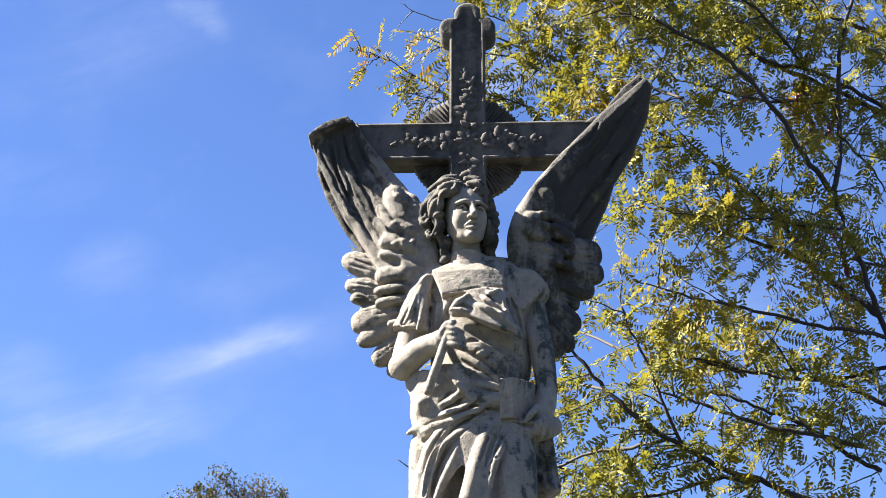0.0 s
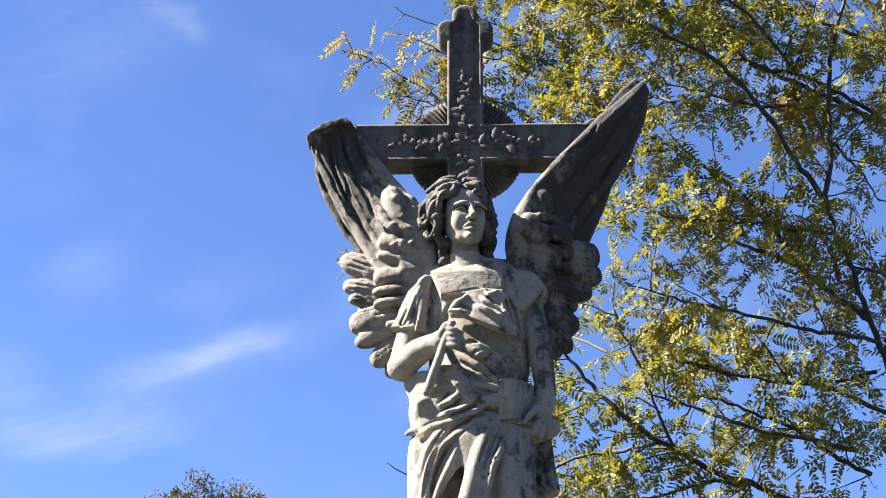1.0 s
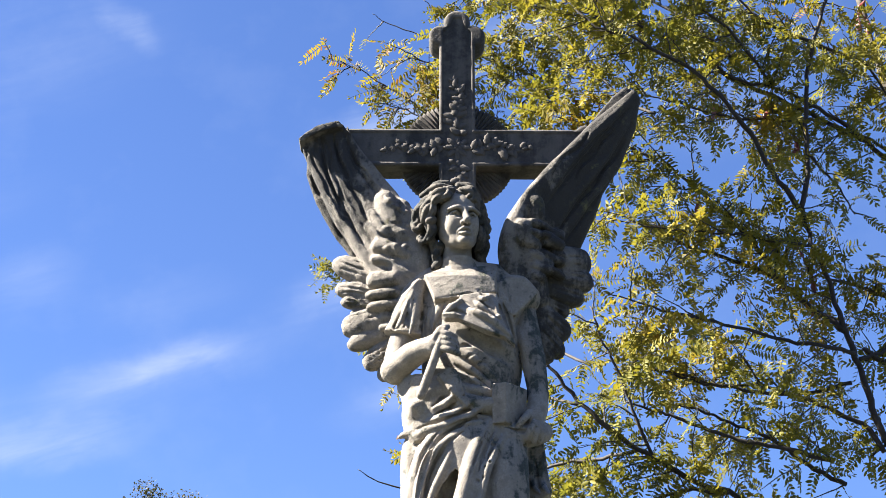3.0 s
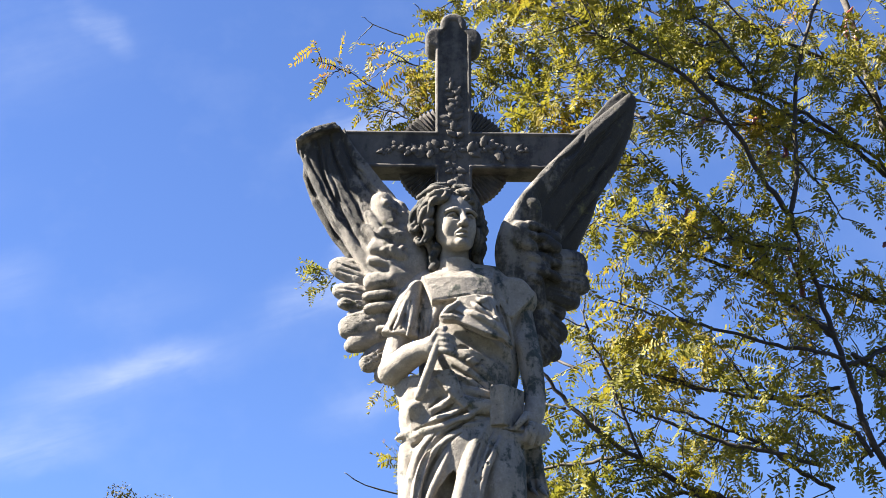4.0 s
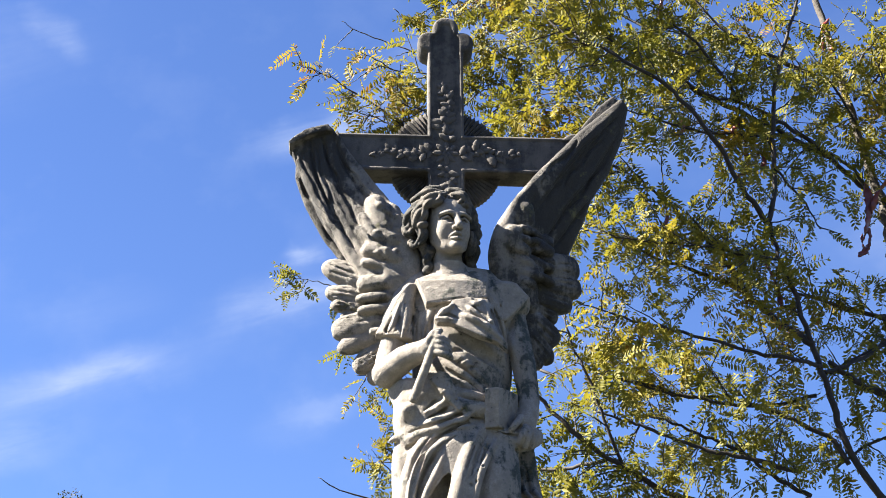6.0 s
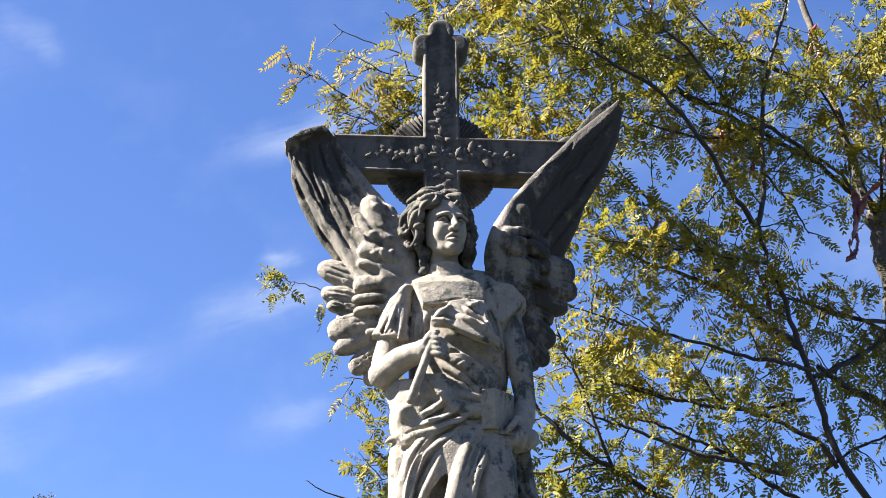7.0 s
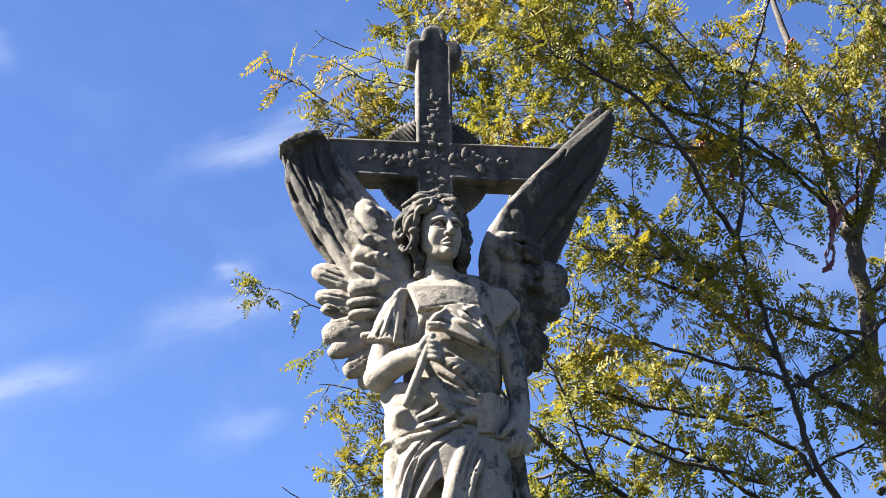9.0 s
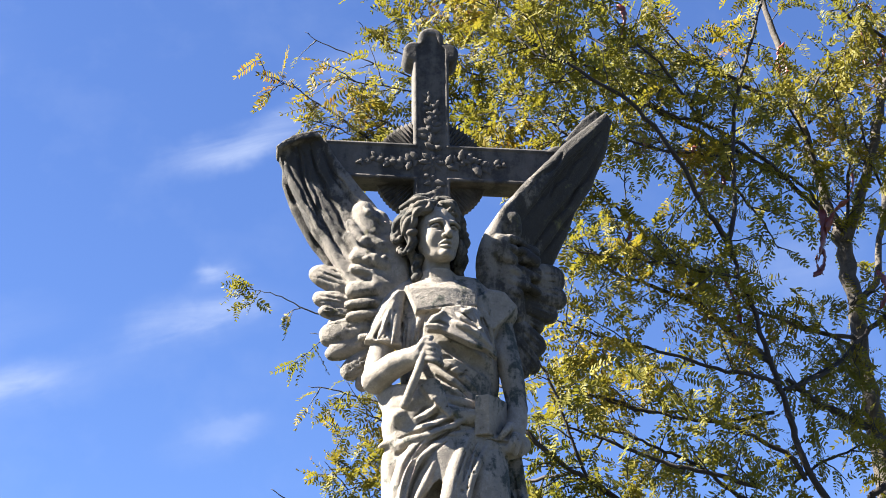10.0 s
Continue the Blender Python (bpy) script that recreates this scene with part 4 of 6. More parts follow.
    for line, r in (([(0.082, -0.195, 3.433), (-0.010, -0.208, 3.400), (-0.086, -0.192, 3.343), (-0.129, -0.172, 3.266), (-0.150, -0.165, 3.146)], [0.010, 0.021, 0.026, 0.028, 0.032]),
                    ([(0.030, -0.205, 3.386), (-0.038, -0.222, 3.333), (-0.092, -0.215, 3.286), (-0.122, -0.200, 3.219), (-0.136, -0.190, 3.129)], [0.008, 0.016, 0.018, 0.017, 0.018]),
                    ([(-0.015, -0.215, 3.344), (-0.030, -0.226, 3.294), (-0.053, -0.222, 3.235), (-0.083, -0.215, 3.173), (-0.104, -0.210, 3.114)], [0.006, 0.012, 0.015, 0.013, 0.012]),
                    ([(0.103, -0.205, 3.406), (0.064, -0.228, 3.336), (0.034, -0.240, 3.244), (0.004, -0.245, 3.122)], [0.012, 0.024, 0.028, 0.030]),
                    ([(0.125, -0.200, 3.389), (0.086, -0.226, 3.295), (0.059, -0.238, 3.208), (0.036, -0.240, 3.115)], [0.012, 0.020, 0.024, 0.028]),
                    ([(0.154, -0.205, 3.372), (0.110, -0.240, 3.290), (0.079, -0.255, 3.206), (0.060, -0.258, 3.109)], [0.010, 0.013, 0.013, 0.013])):
        c.rope(line, r, 0.006)
    for line, r in (([(0.060, -0.200, 3.412), (-0.017, -0.200, 3.376), (-0.083, -0.200, 3.314), (-0.119, -0.200, 3.228), (-0.136, -0.200, 3.144)], 0.009), ([(0.012, -0.200, 3.361), (-0.047, -0.200, 3.314), (-0.086, -0.200, 3.257), (-0.108, -0.200, 3.182)], 0.008), ([(0.114, -0.200, 3.374), (0.076, -0.200, 3.287), (0.050, -0.200, 3.183)], 0.007), ([(0.135, -0.200, 3.359), (0.098, -0.200, 3.285), (0.072, -0.200, 3.191)], 0.006),
                    ([(0.085, -0.200, 3.364), (0.055, -0.200, 3.287), (0.029, -0.200, 3.202)], 0.005), ([(-0.065, -0.200, 3.368), (-0.115, -0.200, 3.302), (-0.140, -0.200, 3.219)], 0.006)):
        c.groove(line, r, 1.5, 0.003)
    for px in ((0.102, -0.200, 3.316), (0.091, -0.200, 3.278), (0.079, -0.200, 3.236), (0.094, -0.200, 3.251), (0.072, -0.200, 3.198), (0.113, -0.200, 3.335), (0.057, -0.200, 3.187), (0.076, -0.200, 3.266)):
        c.blob(c.onto([px], 0.001)[0], (0.0045, 0.006, 0.006), 0.001, (0, 0, 0), True)
    # the bare leg, and the mantle's end behind it
    c.rope([(0.147, -0.150, 3.363), (0.149, -0.175, 3.241), (0.147, -0.180, 3.119), (0.15, -0.17, 2.85), (0.15, -0.15, 2.62)], [0.066, 0.072, 0.074, 0.07, 0.06], 0.008)
    c.plate([(0.187, 3.370), (0.278, 3.379), (0.288, 3.284), (0.302, 3.207), (0.253, 3.177), (0.189, 3.196)], lambda X, Z: -0.05 + 0 * X, 0.045, 0.008, 0.008)
    for line in ([(0.216, -0.200, 3.306), (0.223, -0.200, 3.232), (0.236, -0.200, 3.167)], [(0.247, -0.200, 3.306), (0.252, -0.200, 3.232), (0.263, -0.200, 3.167)]):
        c.groove(line, 0.010, 1.5, 0.005)
        c.ridge([(q[0] + 0.02, q[1], q[2]) for q in line], 0.012, 1.0, 0.006)
    c.rope([(-0.12, -0.14, 3.10), (-0.14, -0.16, 2.80), (-0.15, -0.18, 2.60)], [0.06, 0.06, 0.07], 0.03)
    c.rope([(0.0, -0.20, 3.05), (0.0, -0.20, 2.80), (0.0, -0.20, 2.60)], [0.03, 0.045, 0.05], 0.02)


def arms(c):
    # bent arm with the fist on the breast
    c.rope([(-0.181, -0.110, 3.770), (-0.201, -0.110, 3.678), (-0.210, -0.130, 3.614)], [0.040, 0.044, 0.045], 0.003)
    c.rope([(-0.215, -0.140, 3.606), (-0.156, -0.200, 3.637), (-0.093, -0.245, 3.650)], [0.046, 0.043, 0.034], 0.008)
    c.blob((-0.078, -0.258, 3.650), (0.036, 0.030, 0.038), 0.012, (0, 10, 0))
    for n in range(4):
        dx, dz = 0.003 * n, -0.0185 * n
        c.rope([(q[0] + dx, q[1], q[2] + dz) for q in ((-0.066, -0.283, 3.684), (-0.038, -0.290, 3.675), (-0.015, -0.258, 3.677))], [0.0115, 0.0120, 0.0100], 0.003)
    c.rope([(-0.082, -0.278, 3.666), (-0.064, -0.284, 3.695), (-0.041, -0.270, 3.710)], [0.013, 0.012, 0.010], 0.005)
    # the staff it grips
    c.rope([(-0.125, -0.235, 3.485), (-0.086, -0.270, 3.588), (-0.051, -0.285, 3.692)], [0.0155, 0.0145, 0.0135], 0.001)
    # straight arm
    c.rope([(0.228, -0.080, 3.861), (0.235, -0.095, 3.761), (0.249, -0.110, 3.663), (0.261, -0.130, 3.525)], [0.034, 0.041, 0.042, 0.032], 0.004)
    c.rope([(0.203, -0.110, 3.771), (0.217, -0.125, 3.718), (0.230, -0.130, 3.665)], [0.010, 0.018, 0.012], 0.010)
    c.rope([(0.261, -0.130, 3.525), (0.255, -0.150, 3.469), (0.243, -0.170, 3.423)], [0.032, 0.035, 0.032], 0.010)
    for a, m, b in (((0.225, -0.190, 3.441), (0.206, -0.215, 3.412), (0.191, -0.215, 3.393)), ((0.239, -0.200, 3.402), (0.227, -0.215, 3.374), (0.219, -0.205, 3.351)), ((0.251, -0.195, 3.400), (0.245, -0.205, 3.370), (0.237, -0.195, 3.343)), ((0.264, -0.180, 3.405), (0.263, -0.190, 3.375), (0.256, -0.180, 3.348))):
        c.rope([a, m, b], [0.013, 0.0125, 0.010], 0.002)
    # the gathered mantle under book and hand
    c.rope([(0.274, -0.100, 3.408), (0.215, -0.165, 3.372), (0.152, -0.185, 3.376), (0.105, -0.170, 3.408)], [0.034, 0.040, 0.034, 0.020], 0.010)
    for line in ([(0.246, -0.200, 3.385), (0.200, -0.200, 3.371), (0.145, -0.200, 3.382)], [(0.254, -0.200, 3.341), (0.204, -0.200, 3.327), (0.153, -0.200, 3.343)]):
        c.groove(line, 0.008, 1.6, 0.004)


def book(c):
    """A thick block-like book held at the hip, its pale face turned outward."""
    m = np.array(Euler((radians(6), radians(-7), radians(56))).to_matrix())
    centre = np.array((0.162, -0.190, 3.464))
    half = np.array((0.066, 0.026, 0.066))
    cut, g = c.local(centre - 0.14, centre + 0.14)
    p = [x - v for x, v in zip(g, centre)]
    q = [np.abs(m[0, n] * p[0] + m[1, n] * p[1] + m[2, n] * p[2]) - half[n] + 0.003 for n in range(3)]
    d = np.sqrt(sum(np.maximum(a, 0) ** 2 for a in q)) + np.minimum(np.maximum(np.maximum(q[0], q[1]), q[2]), 0) - 0.003
    c.put(cut, d.astype(np.float32), 0.002, False)


FACE = Vector((-0.010, -0.150, 4.151))


def face(c):
    X, Y, Z = FACE.x, -0.150, FACE.z
    c.blob((X, Y + 0.015, Z + 0.035), (0.074, 0.088, 0.092), 0.02)
    c.blob((X + 0.001, Y - 0.018, Z - 0.010), (0.058, 0.064, 0.092), 0.03)
    c.rope([(X - 0.042, Y + 0.01, Z - 0.048), (X - 0.020, Y - 0.040, Z - 0.082), (X + 0.004, Y - 0.052, Z - 0.088), (X + 0.030, Y - 0.040, Z - 0.082), (X + 0.048, Y + 0.01, Z - 0.048)], [0.018, 0.018, 0.022, 0.018, 0.018], 0.03)
    c.rope([(X + 0.003, -0.115, Z - 0.06), (X + 0.008, -0.112, Z - 0.13), (X + 0.010, -0.10, Z - 0.19)], [0.050, 0.054, 0.075], 0.02)
    Z -= 0.014
    for side in (-1, 1):
        x = X + 0.002 + side * 0.030
        c.blob((x, Y - 0.090, Z + 0.020), (0.030, 0.056, 0.0190), 0.005, (0, side * 6, 0), True)
        c.blob((x, Y - 0.050, Z + 0.017), (0.016, 0.014, 0.0125), 0.002)
        c.rope([(x - side * 0.020, Y - 0.078, Z + 0.038), (x, Y - 0.082, Z + 0.040), (x + side * 0.026, Y - 0.062, Z + 0.035)], [0.004, 0.0045, 0.004], 0.014)
        c.rope([(x - 0.018, Y - 0.062, Z + 0.018), (x, Y - 0.072, Z + 0.027), (x + 0.018, Y - 0.062, Z + 0.018)], 0.0040, 0.002)
        c.rope([(x - 0.015, Y - 0.062, Z + 0.010), (x, Y - 0.070, Z + 0.006), (x + 0.015, Y - 0.062, Z + 0.010)], 0.0034, 0.002)
        c.blob((X + 0.002 + side * 0.037, Y - 0.046, Z - 0.016), (0.018, 0.020, 0.027), 0.025)
    # nose
    c.rope([(X + 0.002, Y - 0.076, Z + 0.036), (X + 0.003, Y - 0.092, Z + 0.008), (X + 0.004, Y - 0.106, Z - 0.014)], [0.0095, 0.0105, 0.0135], 0.008)
    for side in (-1, 1):
        c.blob((X + 0.004 + side * 0.012, Y - 0.090, Z - 0.018), (0.0085, 0.011, 0.008), 0.005)
        c.blob((X + 0.004 + side * 0.0075, Y - 0.097, Z - 0.0275), (0.0045, 0.006, 0.004), 0.001, (0, 0, 0), True)
    # mouth, chin
    c.blob((X + 0.004, Y - 0.066, Z - 0.044), (0.026, 0.019, 0.020), 0.012)
    c.rope([(X - 0.020, Y - 0.073, Z - 0.0480), (X - 0.004, Y - 0.089, Z - 0.0370), (X + 0.004, Y - 0.090, Z - 0.0390), (X + 0.012, Y - 0.089, Z - 0.0370), (X + 0.028, Y - 0.073, Z - 0.0480)], [0.003, 0.0065, 0.0060, 0.0065, 0.003], 0.003)
    c.rope([(X - 0.014, Y - 0.078, Z - 0.0530), (X + 0.004, Y - 0.089, Z - 0.0555), (X + 0.022, Y - 0.078, Z - 0.0530)], [0.004, 0.0080, 0.004], 0.003)
    c.rope([(X - 0.022, Y - 0.080, Z - 0.0505), (X + 0.004, Y - 0.095, Z - 0.0468), (X + 0.030, Y - 0.080, Z - 0.0505)], 0.0042, 0.002, 1.0, True)
    c.blob((X + 0.004, Y - 0.086, Z - 0.068), (0.018, 0.012, 0.006), 0.006, (0, 0, 0), True)
    Z += 0.010
    c.blob((X + 0.004, Y - 0.072, Z - 0.087), (0.020, 0.018, 0.016), 0.010)


def hair(c):
    """A wavy mass swept from a middle parting, rolled into stranded curls."""
    X, Y, Z = FACE.x, -0.150, FACE.z
    c.blob((X, Y + 0.045, Z + 0.045), (0.096, 0.088, 0.090), 0.010)
    c.rope([(-0.064, -0.050, 4.016), (-0.097, -0.060, 4.077), (-0.117, -0.070, 4.160)], [0.02, 0.032, 0.042], 0.02)
    c.rope([(0.067, -0.050, 4.025), (0.072, -0.060, 4.097), (0.069, -0.070, 4.179)], [0.02, 0.028, 0.038], 0.02)
    # waves rolled off the brow, broken into lumps
    lump = random.Random(31)
    for line, r in (([(-0.009, -0.195, 4.251), (-0.049, -0.213, 4.230), (-0.080, -0.212, 4.201), (-0.095, -0.192, 4.163), (-0.090, -0.175, 4.120)], 0.014), ([(-0.001, -0.195, 4.247), (0.029, -0.212, 4.227), (0.056, -0.204, 4.201), (0.067, -0.180, 4.159), (0.066, -0.155, 4.111)], 0.012),
                    ([(-0.024, -0.170, 4.278), (-0.071, -0.178, 4.257), (-0.106, -0.170, 4.219), (-0.123, -0.150, 4.169)], 0.017), ([(-0.004, -0.170, 4.274), (0.047, -0.168, 4.254), (0.079, -0.150, 4.206), (0.086, -0.130, 4.146)], 0.015),
                    ([(-0.066, -0.150, 4.067), (-0.081, -0.140, 4.029), (-0.066, -0.130, 3.991)], 0.016)):
        for a, b in zip(line, line[1:]):
            for k in range(3):
                q = Vector(a).lerp(Vector(b), (k + lump.uniform(0, 0.8)) / 3) + Vector([lump.gauss(0, 0.004) for _ in range(3)])
                w = r * lump.uniform(0.7, 1.25)
                c.blob(q, (w * 1.35, w, w * 0.85), 0.002, (lump.uniform(-20, 20), lump.uniform(-60, 60), lump.uniform(-30, 30)))
        c.groove(line[:-1], 0.0040, 1.3, 0.002)
        c.groove([(q[0] + 0.010, q[1], q[2] + 0.008) for q in line[:-1]], 0.0032, 1.2, 0.002)
    turn = random.Random(8)
    for a, m, b, r in (((-0.020, -0.200, 4.252), (-0.068, -0.215, 4.230), (-0.104, -0.190, 4.204), 0.021), ((0.001, -0.205, 4.247), (0.040, -0.210, 4.244), (0.067, -0.180, 4.211), 0.019),
                       ((-0.031, -0.170, 4.284), (-0.074, -0.175, 4.273), (-0.122, -0.150, 4.243), 0.024), ((-0.007, -0.170, 4.283), (0.032, -0.165, 4.277), (0.066, -0.140, 4.249), 0.021),
                       ((-0.084, -0.205, 4.218), (-0.112, -0.190, 4.183), (-0.116, -0.175, 4.142), 0.020), ((0.059, -0.190, 4.221), (0.078, -0.175, 4.187), (0.077, -0.160, 4.147), 0.019),
                       ((-0.109, -0.165, 4.222), (-0.139, -0.150, 4.190), (-0.141, -0.140, 4.147), 0.022), ((-0.112, -0.180, 4.149), (-0.092, -0.175, 4.112), (-0.105, -0.160, 4.081), 0.018),
                       ((0.078, -0.165, 4.162), (0.091, -0.150, 4.130), (0.077, -0.140, 4.101), 0.020), ((0.070, -0.170, 4.125), (0.077, -0.160, 4.087), (0.069, -0.140, 4.054), 0.017),
                       ((-0.138, -0.130, 4.192), (-0.150, -0.120, 4.153), (-0.130, -0.120, 4.122), 0.020), ((0.077, -0.140, 4.105), (0.090, -0.120, 4.076), (0.076, -0.100, 4.043), 0.019),
                       ((-0.043, -0.210, 4.254), (-0.037, -0.226, 4.219), (-0.064, -0.214, 4.209), 0.014), ((-0.097, -0.150, 4.086), (-0.079, -0.130, 4.061), (-0.076, -0.100, 4.025), 0.017), ((0.072, -0.110, 4.051), (0.079, -0.090, 4.028), (0.064, -0.070, 4.010), 0.017),
                       ((-0.096, -0.200, 4.214), (-0.088, -0.205, 4.175), (-0.100, -0.190, 4.152), 0.013), ((0.048, -0.200, 4.227), (0.063, -0.195, 4.199), (0.062, -0.185, 4.169), 0.012)):
        a, m, b = Vector(a), Vector(m), Vector(b)
        along = (b - a).normalized()
        e = along.cross(Vector((0, 1, 0))).normalized()
        f = along.cross(e)
        start = turn.uniform(0, 6)
        for n in range(4):
            w = start + n * math.pi / 2
            shift = [(e * math.cos(w + s) + f * math.sin(w + s)) * (r * 0.62) for s in (0, 0.9, 1.8)]
            c.rope([a + shift[0], m + shift[1], b + shift[2]], [r * 0.42, r * 0.55, r * 0.38], 0.0015)
    for p, r in (((-0.142, -0.150, 4.134), 0.022), ((-0.122, -0.150, 4.082), 0.018), ((-0.085, -0.100, 4.028), 0.024), ((0.083, -0.130, 4.110), 0.020), ((0.072, -0.110, 4.064), 0.019), ((0.074, -0.080, 4.033), 0.019),
                 ((-0.148, -0.140, 4.147), 0.020), ((-0.130, -0.130, 4.098), 0.016), ((0.088, -0.110, 4.117), 0.020), ((0.077, -0.090, 4.052), 0.018)):
        # a curl: a ring with a hollow eye
        for n in range(7):
            w0, w1 = n * 0.9, (n + 1) * 0.9
            k = r * (0.72 - 0.05 * n)
            c.rope([(p[0] + k * math.cos(w0), p[1] - 0.002 * n, p[2] + k * math.sin(w0)), (p[0] + k * math.cos(w1), p[1] - 0.002 * n, p[2] + k * math.sin(w1))], r * 0.42, 0.001)


def build_angel():
    wing_a = Clay((-0.62, -0.26, 3.50), (-0.03, 0.10, 4.68), 0.0042)
    left_wing(wing_a)
    wing_b = Clay((0.08, -0.22, 3.55), (0.70, 0.14, 4.84), 0.0042)
    right_wing(wing_b)
    body = Clay((-0.30, -0.36, 3.04), (0.40, 0.15, 4.02), 0.0032)
    robe(body)
    hem = Clay((-0.36, -0.36, 2.50), (0.40, 0.28, 3.056), 0.008)
    robe(hem)
    arms(body)
    book(body)
    skin = Clay((-0.12, -0.30, 3.90), (0.12, 0.0, 4.30), 0.0026)
    face(skin)
    pivot = Vector((FACE.x, -0.12, FACE.z - 0.05))
    skin.turned = Matrix.Translation(pivot) @ pose(0, 0, 0, 4, 0, 14) @ Matrix.Translation(-pivot)
    locks = Clay((-0.20, -0.28, 3.94), (0.16, 0.05, 4.34), 0.0028)
    hair(locks)
    body.weather(0.0008)
    for clay in (wing_a, wing_b):
        clay.weather(0.0016)
    skin.weather(0.0004)
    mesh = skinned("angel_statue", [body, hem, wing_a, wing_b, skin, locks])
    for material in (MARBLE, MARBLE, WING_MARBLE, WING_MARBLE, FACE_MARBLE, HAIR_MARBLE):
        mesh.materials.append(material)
    angel = part("angel_statue", mesh, None)
    tagged(angel, "weathered grey marble angel with raised wings holding a staff and book", "statue")


build_angel()


# ---- the locust tree behind ----
def tube(points, radii, sides=7, rough=0.0, seed=0):
    """A tapered, slightly crooked limb along points."""
    rng = random.Random(seed)
    pts = [Vector(p) for p in points]
    if isinstance(radii, (int, float)):
        radii = [radii, radii * 0.5]
    line = []
    for n in range(len(pts) - 1):
        p0, p1, p2, p3 = pts[max(n - 1, 0)], pts[n], pts[n + 1], pts[min(n + 2, len(pts) - 1)]
        for s in range(4):
            t = s / 4
            line.append(0.5 * (2 * p1 + (p2 - p0) * t + (2 * p0 - 5 * p1 + 4 * p2 - p3) * t * t + (3 * p1 - p0 - 3 * p2 + p3) * t ** 3))
    line.append(pts[-1])
    for n in range(1, len(line) - 1):
        line[n] = line[n] + Vector([rng.uniform(-1, 1) * rough for _ in range(3)])
    verts, faces = [], []
    for n, p in enumerate(line):
        d = (line[min(n + 1, len(line) - 1)] - line[max(n - 1, 0)]).normalized()
        a = d.cross(Vector((0.3, 1, 0.1))).normalized()
        b = d.cross(a)
        s = n / (len(line) - 1) * (len(radii) - 1)
        i = min(int(s), len(radii) - 2)
        r = radii[i] + (radii[i + 1] - radii[i]) * (s - i)
        for m in range(sides):
            w = 2 * math.pi * m / sides
            q = r * (1 + 0.12 * rng.uniform(-1, 1))
            verts.append(p + a * (q * math.cos(w)) + b * (q * math.sin(w)))
    for n in range(len(line) - 1):
        for m in range(sides):
            faces.append((n * sides + m, n * sides + (m + 1) % sides, (n + 1) * sides + (m + 1) % sides, (n + 1) * sides + m))
    faces.append(tuple(range(sides))[::-1])
    faces.append(tuple(range(len(verts) - sides, len(verts))))
    return line, verts, faces


def as_mesh(name, verts, faces, smooth=True):
    mesh = bpy.data.meshes.new(name)
    mesh.from_pydata(verts, [], faces)
    if smooth:
        mesh.polygons.foreach_set("use_smooth", np.ones(len(mesh.polygons), bool))
    return mesh


def pinnate(pairs, length, curl, seed):
    """One feathered leaf along +x: a thin stalk and pairs of narrow folded leaflets."""
    rng = random.Random(seed)
    verts, faces = [], []

    def spine(s):
        return Vector((length * s, 0, -curl * length * s * s))
    for n in range(4):
        a, b = spine(n / 4), spine((n + 1) / 4)
        k = len(verts)
        for p in (a, b):
            for w in ((0.0011, 0), (-0.0006, 0.0009), (-0.0006, -0.0009)):
                verts.append((p.x, p.y + w[1], p.z + w[0]))
        for m in range(3):
            faces.append((k + m, k + (m + 1) % 3, k + 3 + (m + 1) % 3, k + 3 + m))
    for n in range(pairs):
        s = 0.16 + 0.84 * n / (pairs - 1)
        root = spine(s)
        size = (0.7 + 0.5 * math.sin(math.pi * (0.15 + 0.75 * s))) * rng.uniform(0.85, 1.12)
        for side in (-1, 1):
            if rng.random() < 0.05:
                continue
            lng, wid = 0.0295 * size, 0.0056 * size
            lean = radians(rng.uniform(52, 74)) if n < pairs - 1 else radians(25)
            dirn = Vector((math.cos(lean), side * math.sin(lean), rng.uniform(-0.35, 0.15))).normalized()
            flat = Vector((-dirn.y * side, dirn.x * side, rng.uniform(-0.5, 0.5))).normalized()
            up = dirn.cross(flat).normalized()
            k = len(verts)
            for along, across in ((0, 0), (0.3, 0.9), (0.7, 0.85), (1, 0), (0.7, -0.85), (0.3, -0.9)):
                verts.append(tuple(root + dirn * (lng * along - 0.0) + flat * (wid * across) + up * (0.0014 * abs(across) - 0.003 * along * along)))
            faces += [(k, k + 1, k + 2, k + 3), (k, k + 3, k + 4, k + 5)]
    return np.array(verts), faces


LEAVES = [pinnate(7, 0.110, 0.25, 1), pinnate(9, 0.140, 0.40, 2), pinnate(10, 0.160, 0.15, 3), pinnate(6, 0.090, 0.55, 4), pinnate(8, 0.130, 0.7, 5)]
LEAF_MESH = []
for verts, faces in LEAVES:
    LEAF_MESH.append(as_mesh("leaf", [tuple(v) for v in verts], faces, False))
    LEAF_MESH[-1].materials.append(LEAF)


def joined_leaves(name, poses):
    """All given leaves as one mesh. poses: (kind, 4 x 4 matrix)."""
    verts, loops, sizes, n = [], [], [], 0
    for kind, m in poses:
        v, f = LEAVES[kind]
        m = np.array(m)
        verts.append(v @ m[:3, :3].T + m[:3, 3])
        for face in f:
            loops.append(np.array(face) + n)
            sizes.append(len(face))
        n += len(v)
    verts, loops, sizes = np.concatenate(verts), np.concatenate(loops), np.array(sizes)
    mesh = bpy.data.meshes.new(name)
    mesh.vertices.add(len(verts))
    mesh.vertices.foreach_set("co", verts.astype(np.float32).ravel())
    mesh.loops.add(len(loops))
    mesh.loops.foreach_set("vertex_index", loops.astype(np.int32))
    mesh.polygons.add(len(sizes))
    mesh.polygons.foreach_set("loop_start", np.concatenate([[0], np.cumsum(sizes)[:-1]]).astype(np.int32))
    mesh.update(calc_edges=True)
    return mesh


